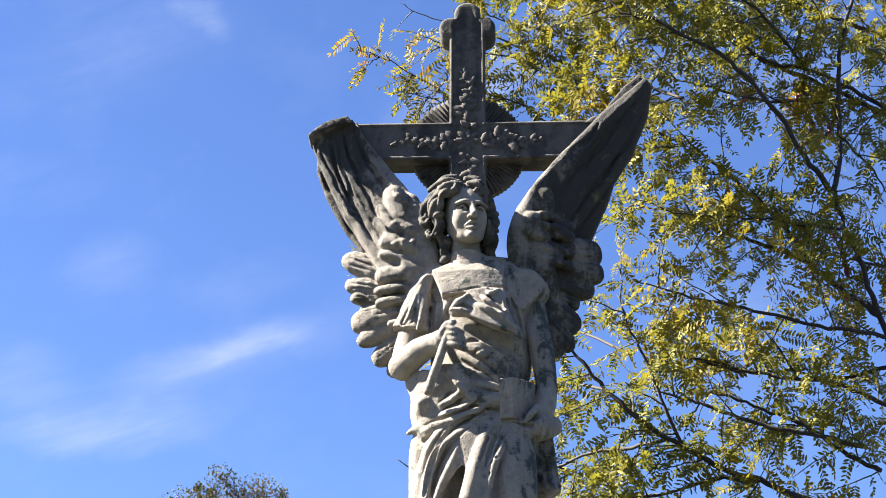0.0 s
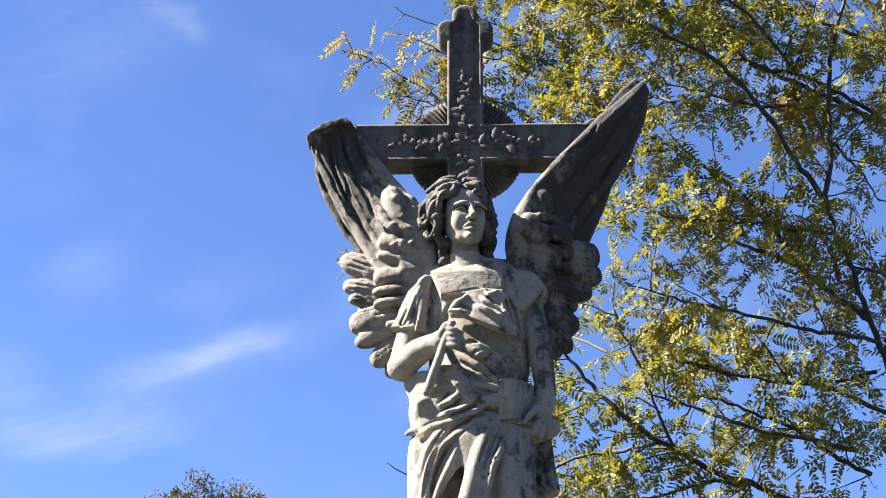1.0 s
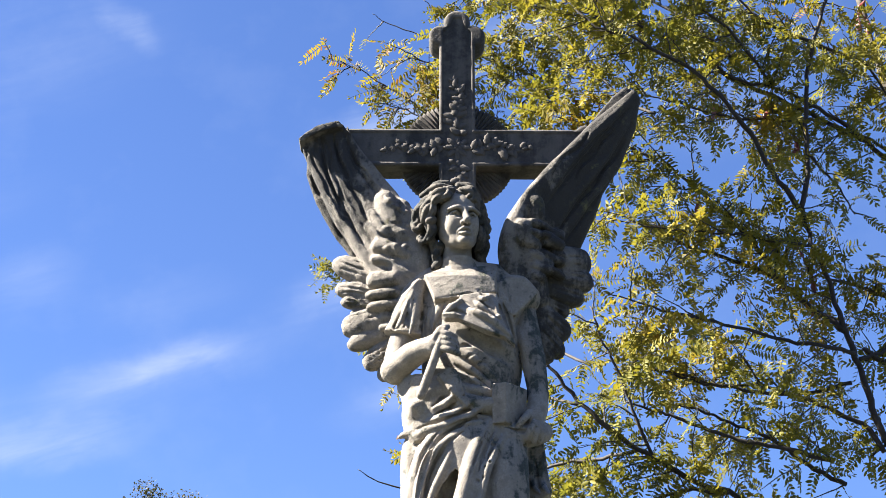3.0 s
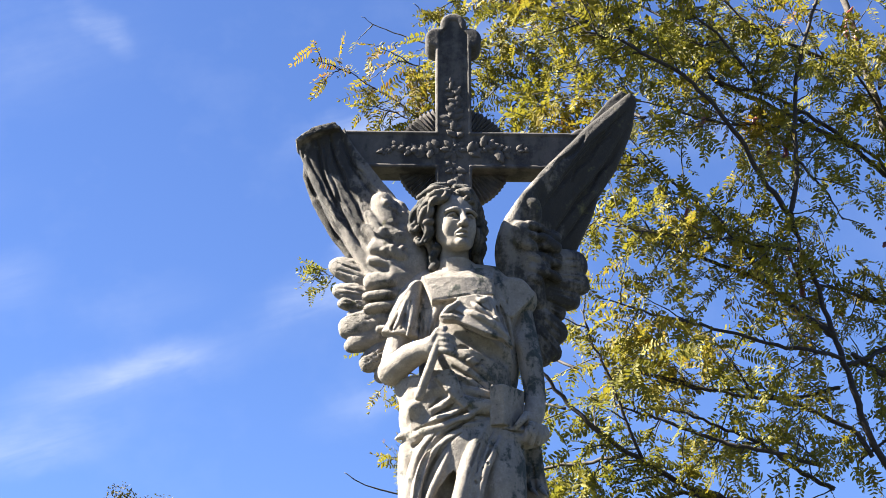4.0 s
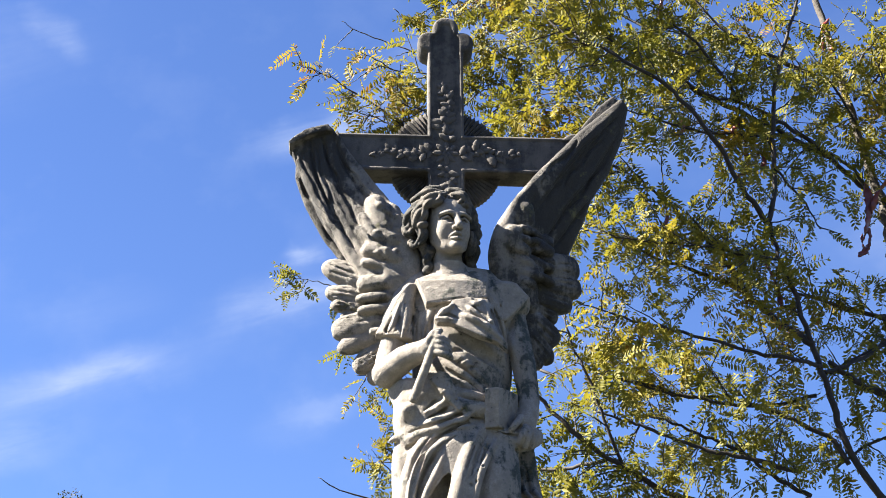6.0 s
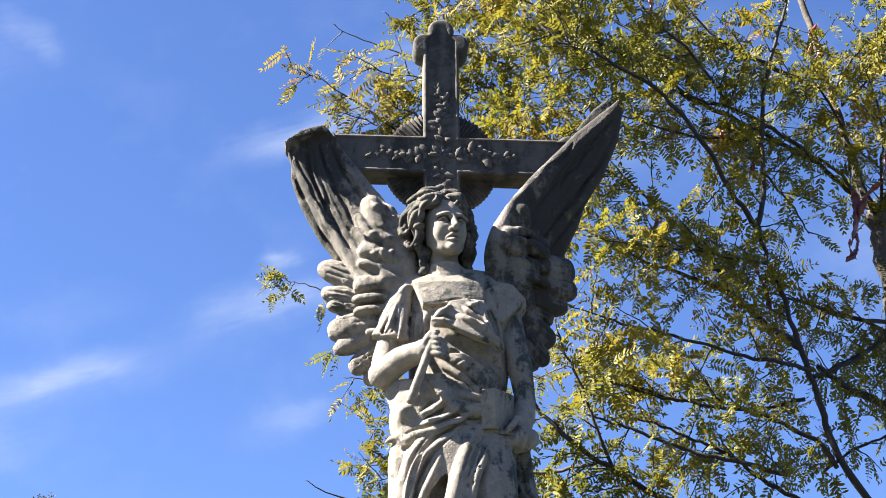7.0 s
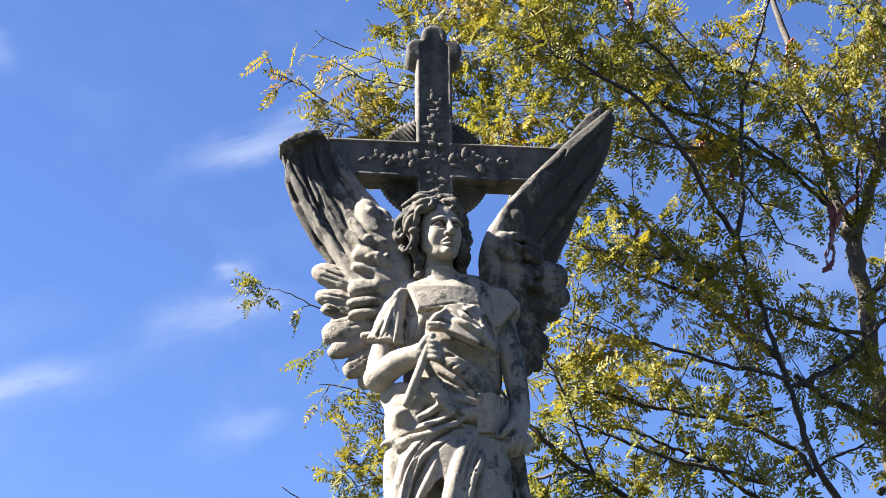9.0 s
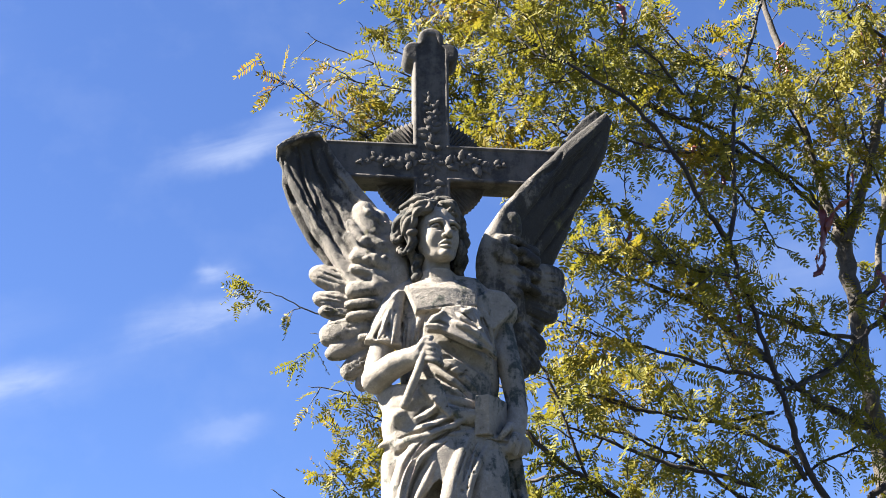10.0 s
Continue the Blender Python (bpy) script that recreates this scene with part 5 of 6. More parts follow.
def pod_mesh(length, wave, twist, seed):
    """A flat twisted seed pod hanging down from its stalk."""
    rng = random.Random(seed)
    verts, faces, rings = [], [], 22
    for n in range(rings):
        s = n / (rings - 1)
        x = wave * math.sin(s * 3.4) * length
        w = 0.013 * min(1, 6 * s + 0.12, 5 * (1 - s) + 0.2) * (1 + 0.14 * math.sin(s * 40) + rng.uniform(-0.05, 0.05))
        t = 0.0035 * (1 + 0.6 * math.sin(s * 40)) * min(1, 6 * s + 0.3, 5 * (1 - s) + 0.3)
        a = twist * s
        c = Vector((x, 0, -length * s))
        e, f = Vector((math.cos(a), math.sin(a), 0)), Vector((-math.sin(a), math.cos(a), 0))
        for p, q in ((1, 0), (0.6, 1), (-0.6, 1), (-1, 0), (-0.6, -1), (0.6, -1)):
            verts.append(tuple(c + e * (w * p) + f * (t * q)))
    for n in range(rings - 1):
        for m in range(6):
            faces.append((6 * n + m, 6 * n + (m + 1) % 6, 6 * n + 6 + (m + 1) % 6, 6 * n + 6 + m))
    faces += [tuple(range(6))[::-1], tuple(range(6 * rings - 6, 6 * rings))]
    return as_mesh("seed_pod", verts, faces)


def build_locust():
    tree = tagged(new("honey_locust_tree"), "honey locust with yellow-green feathery leaves and red-brown pods", "tree")
    rng = random.Random(11)
    singles, mass, twigs = [], [], [[], []]

    def leaf_at(p, way, keep):
        size = rng.uniform(0.8, 1.2)
        spin = Vector((0, 0, 1)).rotation_difference(Vector((rng.gauss(0, 0.55), rng.gauss(0, 0.55), 1)).normalized())
        q = (spin @ way).normalized()
        m = Matrix.Translation(p) @ q.to_track_quat("X", "Z").to_matrix().to_4x4() @ pose(0, 0, 0, rng.gauss(0, 50)) @ Matrix.Scale(size, 4)
        (singles if keep and len(singles) < 300 else mass).append((rng.choice((0, 1, 1, 2, 3, 4)), m))

    def add_twig(points, radii, seed):
        line, v, f = tube(points, radii, 5, 0.004, seed)
        n = len(twigs[0])
        twigs[0].extend(v)
        twigs[1].extend(tuple(i + n for i in face) for face in f)
        return line

    def sprig(start, way, length, seed, keep, fill):
        """A leafy side shoot, drooping a little."""
        bend = Vector((rng.gauss(0, 0.22), rng.gauss(0, 0.22), rng.gauss(-0.12, 0.2)))
        pts = [start, start + way * (length * 0.5) + bend * (length * 0.12), start + way * length + bend * (length * 0.5)]
        line = add_twig(pts, [0.0042, 0.0028, 0.0014], seed)
        total = (len(line) - 1)
        steps = max(2, int(length / 0.034))
        side = 1
        for n in range(1, steps + 1):
            if rng.random() > fill:
                continue
            s = n / steps * total
            i = min(int(s), total - 1)
            p = line[i].lerp(line[i + 1], s - i)
            along = (line[i + 1] - line[i]).normalized()
            out = along.cross(Vector((0, -1, 0.2))).normalized() * side
            side = -side
            go = along * rng.uniform(0.1, 0.8) + out * rng.uniform(0.4, 1.0) + Vector((rng.gauss(0, 0.25), rng.gauss(0, 0.4), rng.gauss(-0.42, 0.35)))
            leaf_at(p, go.normalized(), keep)
            if rng.random() < 0.45:
                leaf_at(p, (go + Vector((rng.gauss(0, 0.5), rng.gauss(0, 0.5), rng.gauss(-0.3, 0.4)))).normalized(), keep)

    def limb(points, radii, leafy=1.0, reach=0.38, keep=False, material=TWIG, name="limb", fill=0.8, first=0.0):
        seed = rng.randrange(9999)
        big = max(radii)
        line, v, f = tube(points, radii, 12 if big > 0.03 else 7, 0.006 + 0.06 * big, seed)
        part(name, as_mesh(name, v, f), material, tree)
        gone = 0.0
        for a, b in zip(line, line[1:]):
            gone += (b - a).length
        walked, due = 0.0, first * gone
        for a, b in zip(line, line[1:]):
            span = (b - a).length
            while leafy and due < walked + span:
                p = a.lerp(b, (due - walked) / span)
                d = (b - a).normalized()
                side = d.cross(Vector((0, -1, 0))).normalized() * rng.choice((-1, 1))
                way = (d * rng.uniform(0.2, 0.9) + side * rng.uniform(0.3, 1.0) + Vector((0, rng.gauss(0, 0.45), rng.gauss(-0.06, 0.22)))).normalized()
                sprig(p, way, reach * rng.uniform(0.45, 1.25), rng.randrange(9999), keep, fill)
                due += rng.uniform(0.6, 1.4) * (0.070 if p.z > 4.9 else 0.092) / leafy
            walked += span

    # trunk and its fork
    limb([(3.02, 2.85, -0.05), (2.98, 2.82, 1.2), (2.92, 2.78, 2.6)] + [(2.68, 2.72, 4.20), (2.66, 2.70, 4.50), (2.64, 2.68, 4.75), (2.61, 2.67, 5.04), (2.62, 2.66, 5.34), (2.60, 2.65, 5.57), (2.59, 2.65, 5.80)], [0.14, 0.11, 0.085, 0.060, 0.054, 0.050, 0.047, 0.046, 0.045, 0.040], 0, material=BARK, name="trunk")
    limb([(2.59, 2.65, 5.78), (2.52, 2.66, 6.06), (2.49, 2.68, 6.35), (2.43, 2.70, 6.72), (2.39, 2.72, 7.09), (2.34, 2.75, 7.40), (2.33, 2.80, 7.84)], [0.030, 0.027, 0.024, 0.022, 0.020, 0.018, 0.014], 0.25, 0.35, material=BARK, fill=0.6)
    limb([(2.60, 2.62, 5.70), (2.71, 2.60, 5.98), (2.81, 2.58, 6.27), (2.91, 2.56, 6.60), (3.04, 2.55, 7.04), (3.17, 2.50, 7.63)], [0.034, 0.030, 0.028, 0.026, 0.022, 0.018], 0.4, 0.4, material=BARK, fill=0.6)
    limb([(2.60, 2.66, 5.33), (2.77, 2.70, 5.50), (2.88, 2.75, 5.89), (2.97, 2.80, 6.22), (3.09, 2.80, 6.57)], [0.022, 0.020, 0.018, 0.016, 0.012], 0.2, material=BARK)
    limb([(2.53, 2.60, 4.21), (2.62, 2.60, 4.28), (2.79, 2.60, 4.34)], [0.02, 0.018, 0.015], 0.8)
    # the long dark limb and its two arms
    limb([(2.93, 2.7, 3.35)] + [(2.41, 2.40, 3.85), (2.20, 2.25, 4.03), (2.05, 2.18, 4.26), (2.01, 2.16, 4.44), (1.96, 2.14, 4.61), (1.90, 2.12, 4.83), (1.85, 2.10, 5.04), (1.80, 2.10, 5.21), (1.77, 2.10, 5.40)], [0.026, 0.022, 0.019, 0.017, 0.016, 0.015, 0.0135, 0.0125, 0.012, 0.011], 0.12, 0.35)
    limb([(1.76, 2.10, 5.39), (1.83, 2.12, 5.67), (1.85, 2.14, 5.99), (1.90, 2.15, 6.28), (1.95, 2.16, 6.47), (2.04, 2.18, 6.72), (2.12, 2.20, 6.97), (2.17, 2.20, 7.25)], [0.014, 0.013, 0.012, 0.011, 0.010, 0.009, 0.007, 0.005], 0.35, 0.36)
    limb([(1.76, 2.10, 5.39), (1.65, 2.05, 5.53), (1.53, 1.95, 5.70), (1.41, 1.85, 5.82), (1.29, 1.80, 5.94), (1.17, 1.75, 6.01), (1.00, 1.70, 6.08), (0.88, 1.70, 6.17), (0.73, 1.70, 6.21), (0.57, 1.75, 6.43), (0.47, 1.80, 6.71)], [0.015, 0.014, 0.013, 0.012, 0.011, 0.010, 0.009, 0.008, 0.006, 0.005, 0.004], 0.75, 0.36, first=0.28)
    limb([(2.59, 2.66, 4.62), (2.42, 2.50, 4.61), (2.24, 2.35, 4.61), (2.10, 2.22, 4.63), (2.01, 2.16, 4.66)], [0.020, 0.018, 0.016, 0.013, 0.012], 0.35, 0.3)
    limb([(2.72, 2.50, 5.20), (2.56, 2.45, 5.06), (2.43, 2.40, 4.92), (2.28, 2.30, 4.78), (2.10, 2.20, 4.66), (1.98, 2.15, 4.60)], [0.014, 0.013, 0.012, 0.011, 0.010, 0.009], 0.4, 0.35)
    limb([(1.93, 2.13, 4.74), (1.80, 2.20, 4.89), (1.68, 2.25, 5.04), (1.59, 2.28, 5.13), (1.47, 2.30, 5.19), (1.33, 2.30, 5.24), (1.18, 2.30, 5.30), (1.08, 2.30, 5.36)], [0.018, 0.017, 0.015, 0.013, 0.011, 0.009, 0.007, 0.004], 0.75, 0.34, first=0.12)
    limb([(1.65, 2.25, 5.06), (1.57, 2.20, 5.18), (1.49, 2.15, 5.27), (1.39, 2.10, 5.35), (1.27, 2.10, 5.48), (1.16, 2.10, 5.59), (1.04, 2.10, 5.68)], [0.013, 0.012, 0.011, 0.010, 0.008, 0.006, 0.003], 1.25, 0.36)
    limb([(1.96, 2.14, 4.63), (1.78, 2.00, 4.61), (1.59, 1.95, 4.61), (1.39, 1.90, 4.65), (1.20, 1.90, 4.70), (1.04, 1.90, 4.73), (0.88, 1.90, 4.79), (0.75, 1.90, 4.83)], [0.011, 0.010, 0.009, 0.008, 0.007, 0.006, 0.004, 0.003], 0.85, 0.34, first=0.1)
    limb([(2.06, 2.20, 4.15), (1.97, 2.20, 4.29), (1.81, 2.20, 4.37), (1.67, 2.20, 4.43), (1.50, 2.20, 4.45), (1.34, 2.20, 4.48), (1.20, 2.20, 4.50), (1.06, 2.20, 4.55), (0.91, 2.20, 4.58)], [0.013, 0.012, 0.011, 0.010, 0.009, 0.008, 0.007, 0.006, 0.003], 0.65, 0.38, first=0.1)
    limb([(1.75, 2.00, 4.04), (1.56, 2.00, 4.09), (1.37, 2.00, 4.13), (1.24, 2.00, 4.17), (1.08, 2.00, 4.23), (0.98, 2.00, 4.27), (0.82, 2.00, 4.32)], [0.012, 0.011, 0.010, 0.009, 0.008, 0.006, 0.004], 0.7, 0.36)
    limb([(2.59, 2.66, 5.14), (2.35, 2.50, 5.08), (2.16, 2.40, 5.08), (2.02, 2.35, 5.10), (1.85, 2.30, 5.12)], [0.014, 0.012, 0.010, 0.008, 0.004], 0.8, 0.32, material=BARK, first=0.2)
    limb([(1.81, 2.10, 5.19), (1.60, 2.00, 5.16), (1.44, 1.95, 5.17), (1.29, 1.90, 5.16), (1.04, 1.90, 5.18), (0.87, 1.90, 5.21), (0.73, 1.90, 5.25)], [0.008, 0.007, 0.006, 0.005, 0.005, 0.004, 0.002], 1.0, 0.32)
    limb([(2.47, 2.62, 5.90), (2.29, 2.50, 5.97), (2.11, 2.40, 6.07), (1.92, 2.30, 6.13), (1.72, 2.25, 6.20), (1.56, 2.20, 6.20), (1.41, 2.20, 6.31), (1.26, 2.20, 6.49)], [0.014, 0.013, 0.012, 0.010, 0.009, 0.008, 0.006, 0.004], 0.5, 0.34, first=0.15)
    # the low limb that passes behind the figure
    limb([(2.90, 2.6, 2.9)] + [(1.71, 2.30, 3.77), (1.42, 2.10, 3.84), (1.28, 2.05, 3.90), (1.11, 2.00, 3.94), (0.93, 1.95, 4.03), (0.78, 1.90, 4.10), (0.65, 1.88, 4.21), (0.53, 1.86, 4.35), (0.43, 1.85, 4.46), (0.28, 1.85, 4.61)], [0.026, 0.020, 0.016, 0.014, 0.013, 0.012, 0.011, 0.011, 0.009, 0.007, 0.004], 0.8, 0.38, first=0.35)
    limb([(0.94, 1.95, 4.02), (0.88, 1.90, 4.12), (0.82, 1.85, 4.27), (0.76, 1.80, 4.41), (0.69, 1.80, 4.58), (0.65, 1.80, 4.72)], [0.009, 0.008, 0.007, 0.006, 0.005, 0.003], 0.8, 0.34)
    limb([(0.86, 1.95, 4.07), (0.71, 2.10, 4.08), (0.54, 2.20, 4.09), (0.35, 2.30, 4.04), (0.14, 2.40, 3.96), (-0.08, 2.50, 3.91)], [0.010, 0.009, 0.008, 0.006, 0.005, 0.004], 0.8, 0.36)
    limb([(1.28, 2.05, 3.90), (1.05, 2.00, 3.89), (0.87, 2.00, 3.83), (0.64, 2.00, 3.80), (0.44, 2.00, 3.75)], [0.010, 0.009, 0.008, 0.006, 0.004], 1.0, 0.36)
    limb([(1.89, 2.30, 4.02), (1.74, 2.30, 4.10), (1.62, 2.30, 4.20), (1.49, 2.30, 4.28), (1.36, 2.30, 4.33), (1.20, 2.30, 4.40), (1.04, 2.30, 4.43)], [0.012, 0.011, 0.010, 0.009, 0.008, 0.006, 0.004], 0.9, 0.34)
    limb([(1.97, 2.30, 4.54), (1.72, 2.30, 4.48), (1.51, 2.30, 4.53), (1.31, 2.25, 4.50), (1.12, 2.20, 4.54), (0.93, 2.20, 4.58), (0.75, 2.20, 4.66)], [0.010, 0.009, 0.008, 0.007, 0.006, 0.005, 0.003], 0.9, 0.34)
    # upper crown
    limb([(2.27, 2.50, 6.02), (2.14, 2.45, 6.04), (1.88, 2.40, 6.17), (1.68, 2.40, 6.27), (1.48, 2.40, 6.39), (1.28, 2.40, 6.56), (1.07, 2.40, 6.68), (0.86, 2.40, 6.87)], [0.016, 0.014, 0.013, 0.012, 0.011, 0.009, 0.007, 0.004], 0.5, 0.36, first=0.1)
    limb([(1.93, 2.30, 6.04), (1.75, 2.25, 6.00), (1.45, 2.20, 5.99), (1.22, 2.20, 6.07), (1.02, 2.20, 6.12)], [0.009, 0.008, 0.007, 0.006, 0.003], 0.5, 0.3)
    limb([(2.26, 2.60, 6.62), (2.03, 2.50, 6.65), (1.86, 2.50, 6.73), (1.65, 2.50, 6.86)], [0.015, 0.013, 0.010, 0.006], 0.9, 0.36)
    limb([(2.92, 2.40, 6.92), (2.80, 2.35, 6.97), (2.69, 2.30, 6.98), (2.64, 2.30, 7.06), (2.58, 2.30, 7.13), (2.50, 2.30, 7.27)], [0.012, 0.011, 0.010, 0.009, 0.007, 0.004], 0.6, 0.3)
    limb([(1.71, 2.20, 6.18), (1.52, 2.10, 6.41), (1.32, 2.00, 6.55), (1.20, 2.00, 6.72), (1.09, 2.00, 6.94)], [0.009, 0.008, 0.007, 0.006, 0.004], 0.85, 0.36)
    limb([(1.92, 2.15, 6.43), (1.71, 2.10, 6.49), (1.54, 2.10, 6.67), (1.42, 2.10, 6.89), (1.34, 2.10, 7.07)], [0.008, 0.007, 0.006, 0.005, 0.003], 0.65, 0.34)
    limb([(0.88, 1.70, 6.17), (0.80, 1.80, 6.29), (0.64, 1.90, 6.56), (0.56, 2.00, 6.75), (0.47, 2.00, 6.90)], [0.008, 0.007, 0.006, 0.005, 0.003], 1.2, 0.34)
    limb([(1.03, 1.90, 5.83), (0.92, 2.00, 5.93), (0.82, 2.10, 6.12), (0.70, 2.20, 6.35), (0.59, 2.30, 6.56), (0.49, 2.40, 6.81), (0.37, 2.45, 7.05)], [0.008, 0.008, 0.007, 0.006, 0.005, 0.004, 0.003], 1.2, 0.34)
    limb([(1.04, 2.10, 5.68), (0.89, 2.20, 5.83), (0.74, 2.20, 5.93), (0.63, 2.25, 6.06), (0.52, 2.30, 6.17), (0.41, 2.35, 6.25), (0.20, 2.40, 6.37)], [0.007, 0.007, 0.006, 0.005, 0.004, 0.003, 0.002], 1.0, 0.32)
    limb([(1.50, 2.20, 6.36), (1.32, 2.30, 6.64), (1.13, 2.40, 6.85), (0.92, 2.45, 7.03), (0.74, 2.50, 7.25)], [0.008, 0.007, 0.006, 0.005, 0.003], 1.3, 0.36)
    limb([(2.49, 2.66, 6.49), (2.62, 2.50, 6.59), (2.70, 2.40, 6.68), (2.83, 2.30, 6.74)], [0.008, 0.007, 0.005, 0.003], 1.4, 0.36)
    limb([(2.50, 2.66, 6.30), (2.34, 2.50, 6.46), (2.21, 2.40, 6.50), (2.05, 2.30, 6.46)], [0.008, 0.007, 0.005, 0.003], 1.0, 0.34)
    limb([(2.61, 2.60, 5.76), (2.61, 2.50, 5.99), (2.61, 2.40, 6.19), (2.59, 2.40, 6.41), (2.55, 2.40, 6.59)], [0.011, 0.009, 0.007, 0.005, 0.003], 0.8, 0.3)
    # sprays that fill the crown between the dark limb and the trunk
    limb([(2.575, 2.600, 5.044), (2.396, 2.500, 5.071), (2.229, 2.450, 5.094), (2.092, 2.400, 5.104), (1.958, 2.350, 5.121)], [0.010, 0.009, 0.007, 0.005, 0.003], 0.45, 0.30)
    limb([(1.826, 2.100, 5.723), (1.908, 2.150, 5.646), (1.997, 2.200, 5.563), (2.060, 2.200, 5.419)], [0.008, 0.006, 0.005, 0.003], 0.65, 0.26)
    limb([(2.023, 2.200, 4.623), (2.201, 2.300, 4.752), (2.387, 2.400, 4.877), (2.555, 2.600, 5.030)], [0.009, 0.008, 0.008, 0.009], 0.45, 0.26)
    limb([(2.619, 2.600, 4.587), (2.454, 2.500, 4.612), (2.285, 2.400, 4.634), (2.129, 2.300, 4.638)], [0.009, 0.008, 0.006, 0.004], 0.50, 0.30)
    limb([(2.518, 2.600, 5.790), (2.402, 2.500, 5.908), (2.304, 2.450, 5.975), (2.179, 2.400, 6.018), (2.028, 2.350, 6.117)], [0.012, 0.010, 0.008, 0.006, 0.003], 0.45, 0.30)
    limb([(2.568, 2.600, 5.305), (2.647, 2.500, 5.328), (2.773, 2.500, 5.436)], [0.008, 0.006, 0.004], 0.60, 0.28)
    limb([(2.016, 2.300, 4.155), (2.192, 2.350, 4.296), (2.366, 2.400, 4.380), (2.556, 2.400, 4.477)], [0.008, 0.007, 0.006, 0.004], 0.60, 0.30)
    limb([(2.441, 2.600, 6.524), (2.530, 2.500, 6.697), (2.690, 2.500, 6.903), (2.844, 2.500, 7.033)], [0.009, 0.007, 0.005, 0.003], 0.60, 0.30)
    limb([(2.848, 2.600, 6.060), (2.745, 2.500, 6.292), (2.741, 2.500, 6.518), (2.694, 2.500, 6.669)], [0.009, 0.007, 0.005, 0.003], 0.55, 0.30)
    # thin leaders that reach out into the open sky
    limb([(0.61, 2.30, 6.05), (0.44, 2.40, 6.23), (0.26, 2.45, 5.98), (0.08, 2.45, 6.07), (-0.08, 2.45, 6.13), (-0.23, 2.44, 6.24), (-0.38, 2.44, 6.34), (-0.51, 2.44, 6.43), (-0.66, 2.44, 6.49)], [0.006, 0.006, 0.0055, 0.005, 0.0045, 0.004, 0.0032, 0.0026, 0.0016], 0.24, 0.13, True, fill=0.7, first=0.3)
    limb([(0.57, 2.40, 6.32), (0.39, 2.45, 6.42), (0.24, 2.50, 6.52), (0.12, 2.50, 6.58), (-0.03, 2.52, 6.65), (-0.17, 2.54, 6.72), (-0.33, 2.55, 6.79), (-0.43, 2.55, 6.86)], [0.006, 0.0055, 0.005, 0.0045, 0.004, 0.0034, 0.0028, 0.0016], 0.22, 0.12, True, fill=0.75)
    limb([(0.62, 2.30, 6.45), (0.39, 2.40, 6.56), (0.14, 2.50, 6.70), (0.02, 2.50, 6.77), (-0.08, 2.50, 6.86), (-0.14, 2.50, 6.92)], [0.005, 0.005, 0.0042, 0.0035, 0.0028, 0.0016], 0.35, 0.12, True, fill=0.75)
    limb([(0.44, 2.40, 6.32), (0.26, 2.45, 6.40), (0.08, 2.50, 6.48), (-0.11, 2.50, 6.50), (-0.24, 2.50, 6.55)], [0.005, 0.0045, 0.004, 0.003, 0.0016], 1.2, 0.26, True, fill=0.8)
    limb([(0.26, 2.40, 6.09), (0.07, 2.40, 6.17), (-0.08, 2.42, 6.24), (-0.20, 2.44, 6.30)], [0.005, 0.004, 0.003, 0.002], 1.3, 0.24, True)
    limb([(0.21, 2.50, 6.93), (0.15, 2.50, 7.05), (0.08, 2.50, 7.24)], [0.004, 0.003, 0.002], 1.5, 0.24, True)
    limb([(0.07, 2.40, 5.90), (-0.11, 2.40, 6.07), (-0.26, 2.42, 6.16), (-0.40, 2.44, 6.22)], [0.004, 0.0035, 0.003, 0.002], 1.1, 0.18, True)
    limb([(0.81, 3.40, 5.08), (0.49, 4.00, 5.50), (0.24, 4.30, 5.78), (-0.05, 4.30, 5.88), (-0.32, 4.30, 5.96), (-0.48, 4.30, 6.04), (-0.62, 4.30, 6.08)], [0.009, 0.008, 0.006, 0.0055, 0.0045, 0.0035, 0.0022], 0.12, 0.16, True, fill=0.9, first=0.4)
    limb([(-0.62, 4.30, 6.08), (-0.69, 4.30, 6.08), (-0.75, 4.30, 6.07)], [0.0022, 0.0018, 0.001], 1.8, 0.12, True, fill=1.0)
    limb([(0.49, 4.00, 5.50), (0.16, 4.20, 5.69), (-0.12, 4.20, 5.72), (-0.30, 4.20, 5.75)], [0.005, 0.0045, 0.004, 0.002], 0.45, 0.18, True)
    limb([(0.73, 3.40, 4.84), (0.40, 3.80, 5.07), (0.18, 4.00, 5.21), (0.01, 4.00, 5.25), (-0.16, 4.00, 5.29), (-0.31, 4.00, 5.31)], [0.010, 0.008, 0.006, 0.005, 0.004, 0.0022], 0.5, 0.17, True, first=0.1, fill=0.9)
    limb([(0.53, 3.80, 4.84), (0.28, 4.00, 5.02), (0.11, 4.00, 5.12), (0.01, 4.00, 5.15)], [0.008, 0.006, 0.005, 0.003], 1.7, 0.24, True)
    limb([(0.66, 3.40, 4.18), (0.34, 3.90, 4.53), (0.08, 4.00, 4.71), (-0.07, 4.00, 4.82), (-0.19, 4.00, 4.88)], [0.010, 0.008, 0.006, 0.004, 0.0022], 0.9, 0.22, True, fill=0.9)
    limb([(0.53, 3.90, 4.54), (0.28, 4.00, 4.67), (0.08, 4.00, 4.70), (-0.08, 4.00, 4.66)], [0.008, 0.006, 0.005, 0.003], 1.5, 0.24, True)
    limb([(0.39, 3.80, 4.23), (0.02, 4.00, 4.45), (-0.39, 4.00, 4.59), (-0.51, 4.00, 4.66)], [0.009, 0.006, 0.004, 0.002], 0.15, 0.14, True)

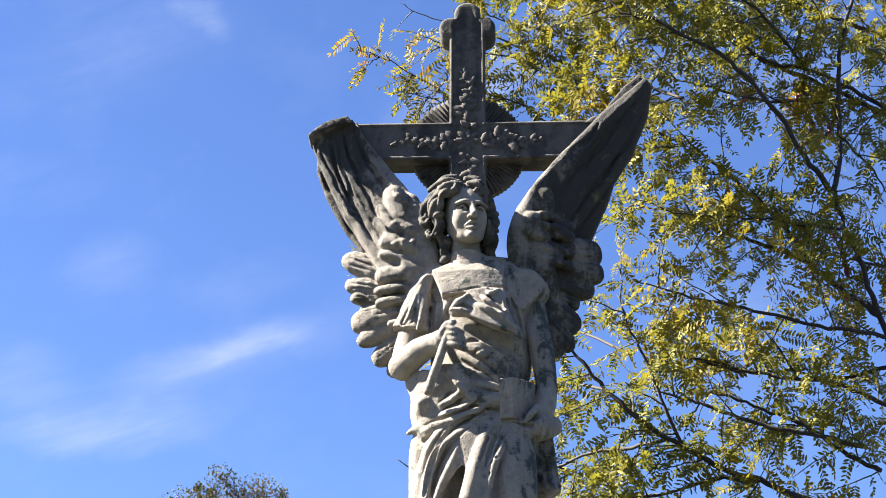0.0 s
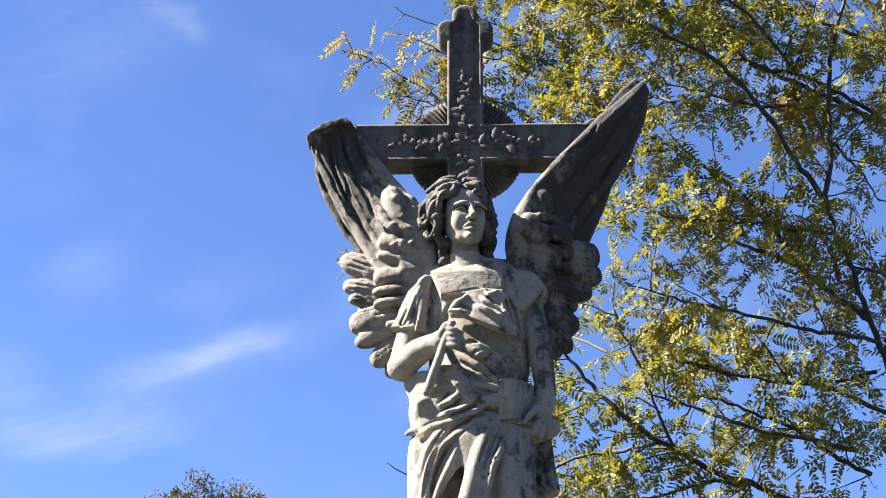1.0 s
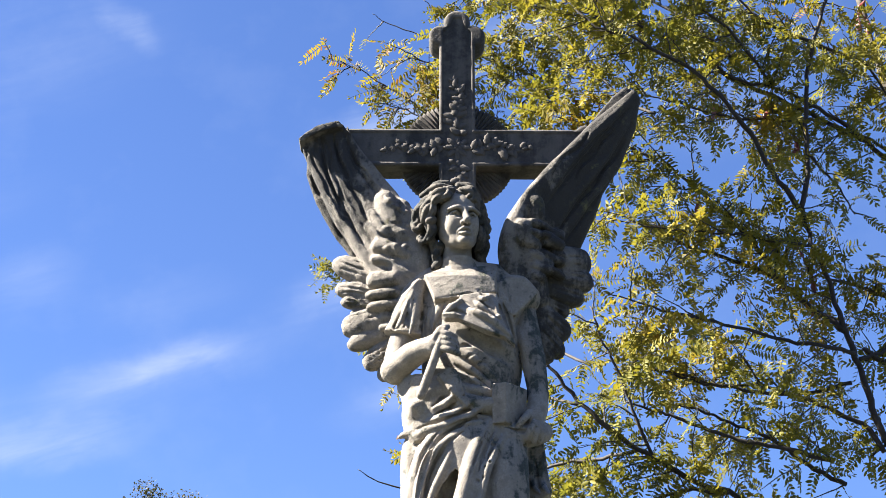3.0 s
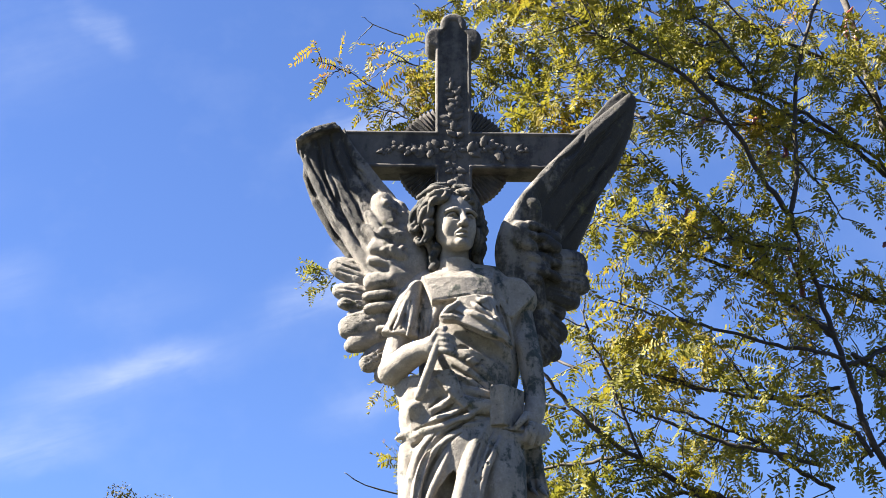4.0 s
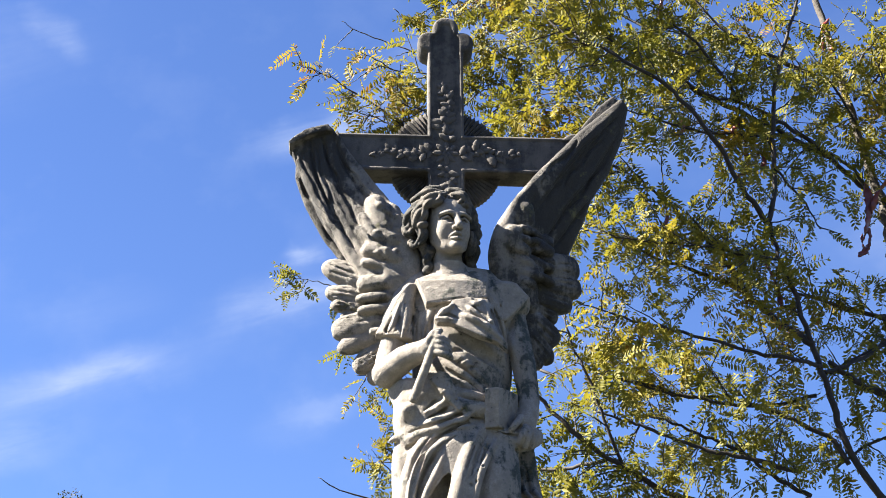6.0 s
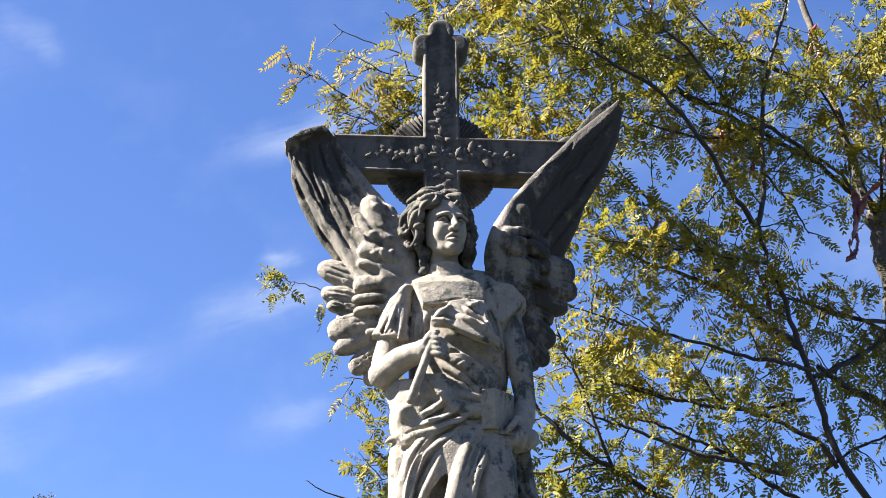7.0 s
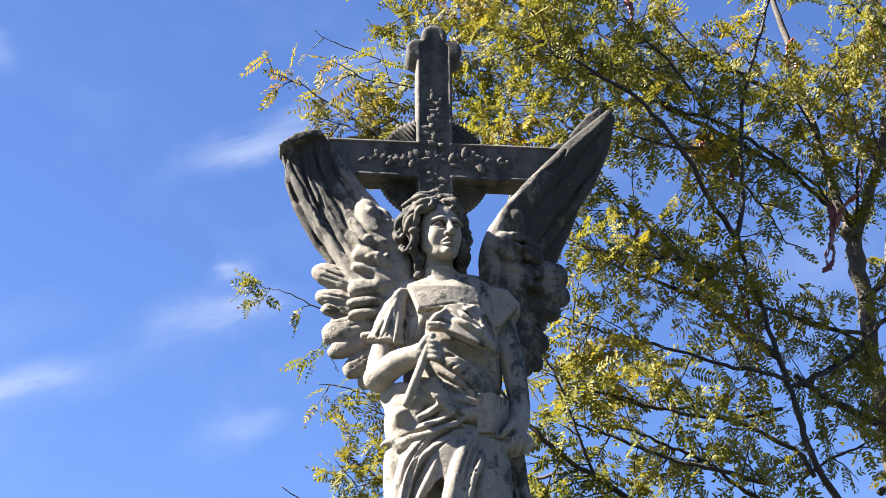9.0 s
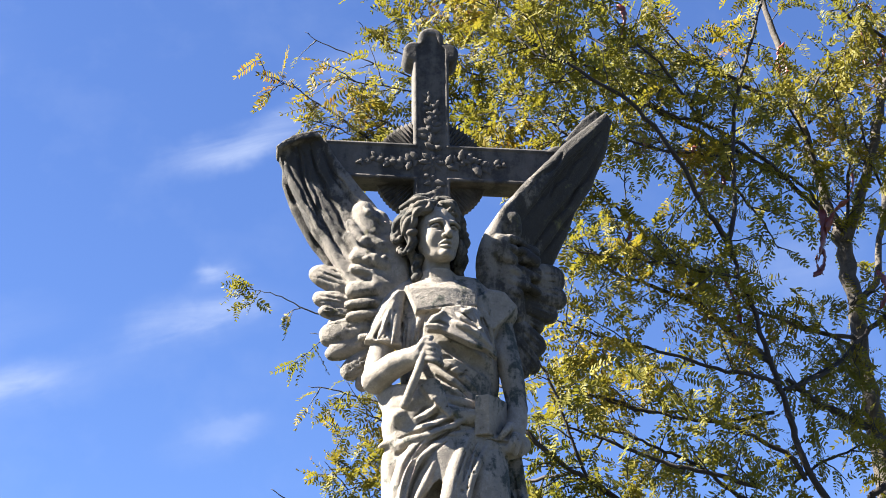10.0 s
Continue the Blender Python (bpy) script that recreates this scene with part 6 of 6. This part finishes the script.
    limb([(-0.48, 2.44, 6.41), (-0.57, 2.44, 6.45), (-0.66, 2.44, 6.49), (-0.70, 2.44, 6.50)], [0.0026, 0.002, 0.0016, 0.001], 0.75, 0.09, True, fill=0.9)
    limb([(-0.08, 2.45, 6.13), (-0.23, 2.44, 6.24), (-0.36, 2.44, 6.32)], [0.003, 0.0026, 0.002], 0.5, 0.14, True, fill=0.9)
    tagged(part("twig_mass", as_mesh("twig_mass", twigs[0], twigs[1]), TWIG, tree), "thin dark leafy twigs", kind="stuff")
    for kind, m in singles:
        ob = part("leaf", LEAF_MESH[kind], LEAF, tree)
        ob.matrix_basis = m
    tagged(part("foliage", joined_leaves("foliage", mass), LEAF, tree), "yellow-green and olive feathery leaves", kind="stuff")

    pods = [pod_mesh(0.24, 0.05, 2.0, 1), pod_mesh(0.20, -0.10, 4.5, 2), pod_mesh(0.14, 0.12, 3.0, 3)]
    for (x, y, z), kind, size, lean in (((1.743, 2.200, 5.247), 0, 1.0, 10), ((1.709, 2.200, 5.884), 2, 1.1, -18), ((1.676, 2.200, 6.150), 2, 0.95, -6), ((1.362, 2.100, 5.989), 2, 0.75, -14),
                                        ((2.331, 2.600, 6.939), 2, 1.0, 18), ((2.387, 2.600, 7.011), 1, 0.95, -12), ((2.436, 2.500, 5.867), 0, 1.2, -6), ((2.422, 2.500, 5.592), 2, 1.1, -20),
                                        ((2.603, 2.400, 6.023), 0, 0.6, -14), ((2.565, 2.400, 5.853), 1, 0.95, -40), ((2.778, 2.400, 7.006), 0, 0.85, 3), ((2.831, 2.300, 6.835), 2, 1.0, -8),
                                        ((1.270, 2.100, 6.857), 2, 1.2, 0), ((0.649, 2.200, 6.090), 2, 0.6, 16), ((2.662, 2.400, 5.421), 2, 1.3, 0), ((1.218, 2.000, 5.430), 2, 0.6, 8),
                                        ((1.786, 2.200, 5.888), 2, 0.9, -10), ((0.754, 2.200, 6.100), 2, 0.6, 20), ((2.740, 2.300, 7.084), 2, 0.6, 50), ((2.399, 2.550, 5.582), 1, 0.5, 5)):
        ob = part("seed_pod", pods[kind], POD, tree)
        ob.matrix_basis = Matrix.Translation((x, y, z)) @ pose(0, 0, 0, rng.uniform(-12, 12), -lean, rng.uniform(-40, 40)) @ Matrix.Diagonal((size * 1.5, size * 1.5, size * 1.25, 1))


build_locust()


# ---- the far tree ----
def build_far_tree():
    tree = tagged(new("distant_tree"), "dull olive broadleaf tree far behind the monument", "tree")
    rng = random.Random(21)
    x0, y0, top = (-13.129, 70.000, 25.40)
    line, v, f = tube([(x0 + 0.5, y0, -0.3), (x0 + 0.3, y0, top * 0.3), (x0, y0, top * 0.62), (x0, y0, top - 2.0)], [0.55, 0.42, 0.28, 0.08], 12, 0.03, 5)
    part("trunk", as_mesh("trunk", v, f), BARK, tree)
    clumps = []
    for n in range(34):
        a, s = rng.uniform(0, 2 * math.pi), rng.uniform(0.25, 1)
        h = rng.uniform(0.42, 0.96)
        wide = 5.2 * math.sin(math.pi * min(1, 0.1 + (1 - h) * 1.5)) ** 0.6 * s
        tip = Vector((x0 + wide * math.cos(a), y0 + wide * math.sin(a), top * h))
        base = Vector((x0, y0, tip.z - 2.5 - wide * 0.4))
        line, v, f = tube([base, base.lerp(tip, 0.5) + Vector((0, 0, 0.3)), tip], [0.12, 0.07, 0.02], 6, 0.03, n)
        part("limb", as_mesh("limb", v, f), BARK, tree)
        clumps.append((tip, 1.5))
    for px, pz, r in ((-1.35, 0.0, 0.30), (-0.1, 0.05, 0.75), (0.45, -0.5, 0.9), (1.8, -0.5, 0.6), (2.7, -0.55, 0.35), (1.3, -0.9, 0.8), (-0.9, -0.9, 0.8), (2.3, -1.2, 0.8), (-4.2, -1.0, 0.4), (-3.2, -1.7, 0.8),
                      (-0.7, -0.3, 0.35), (0.0, -1.2, 1.2), (-2.2, -1.7, 0.8), (3.0, -1.7, 0.6)):
        clumps.append((Vector((x0 + px, y0 + rng.uniform(-1, 1), top + pz)), r))
    verts, faces = [], []
    for c, r in clumps:
        for n in range(int(430 * max(r, 0.5) ** 1.6)):
            d = Vector((rng.gauss(0, 1), rng.gauss(0, 1), rng.gauss(0, 0.9)))
            p = c + d.normalized() * (r * rng.random() ** 0.45)
            e = Vector((rng.gauss(0, 1), rng.gauss(0, 1), rng.gauss(0, 1))).normalized()
            g = e.orthogonal().normalized()
            s = rng.uniform(0.045, 0.085)
            k = len(verts)
            for u, w in ((-1, 0), (-0.2, 0.6), (1, 0), (-0.2, -0.6)):
                verts.append(p + e * (s * u) + g * (s * w) + e.cross(g) * (0.3 * s * abs(w)))
            faces += [(k, k + 1, k + 2), (k, k + 2, k + 3)]
    tagged(part("crown", as_mesh("crown", verts, faces, False), FAR_LEAF, tree), kind="stuff")


build_far_tree()
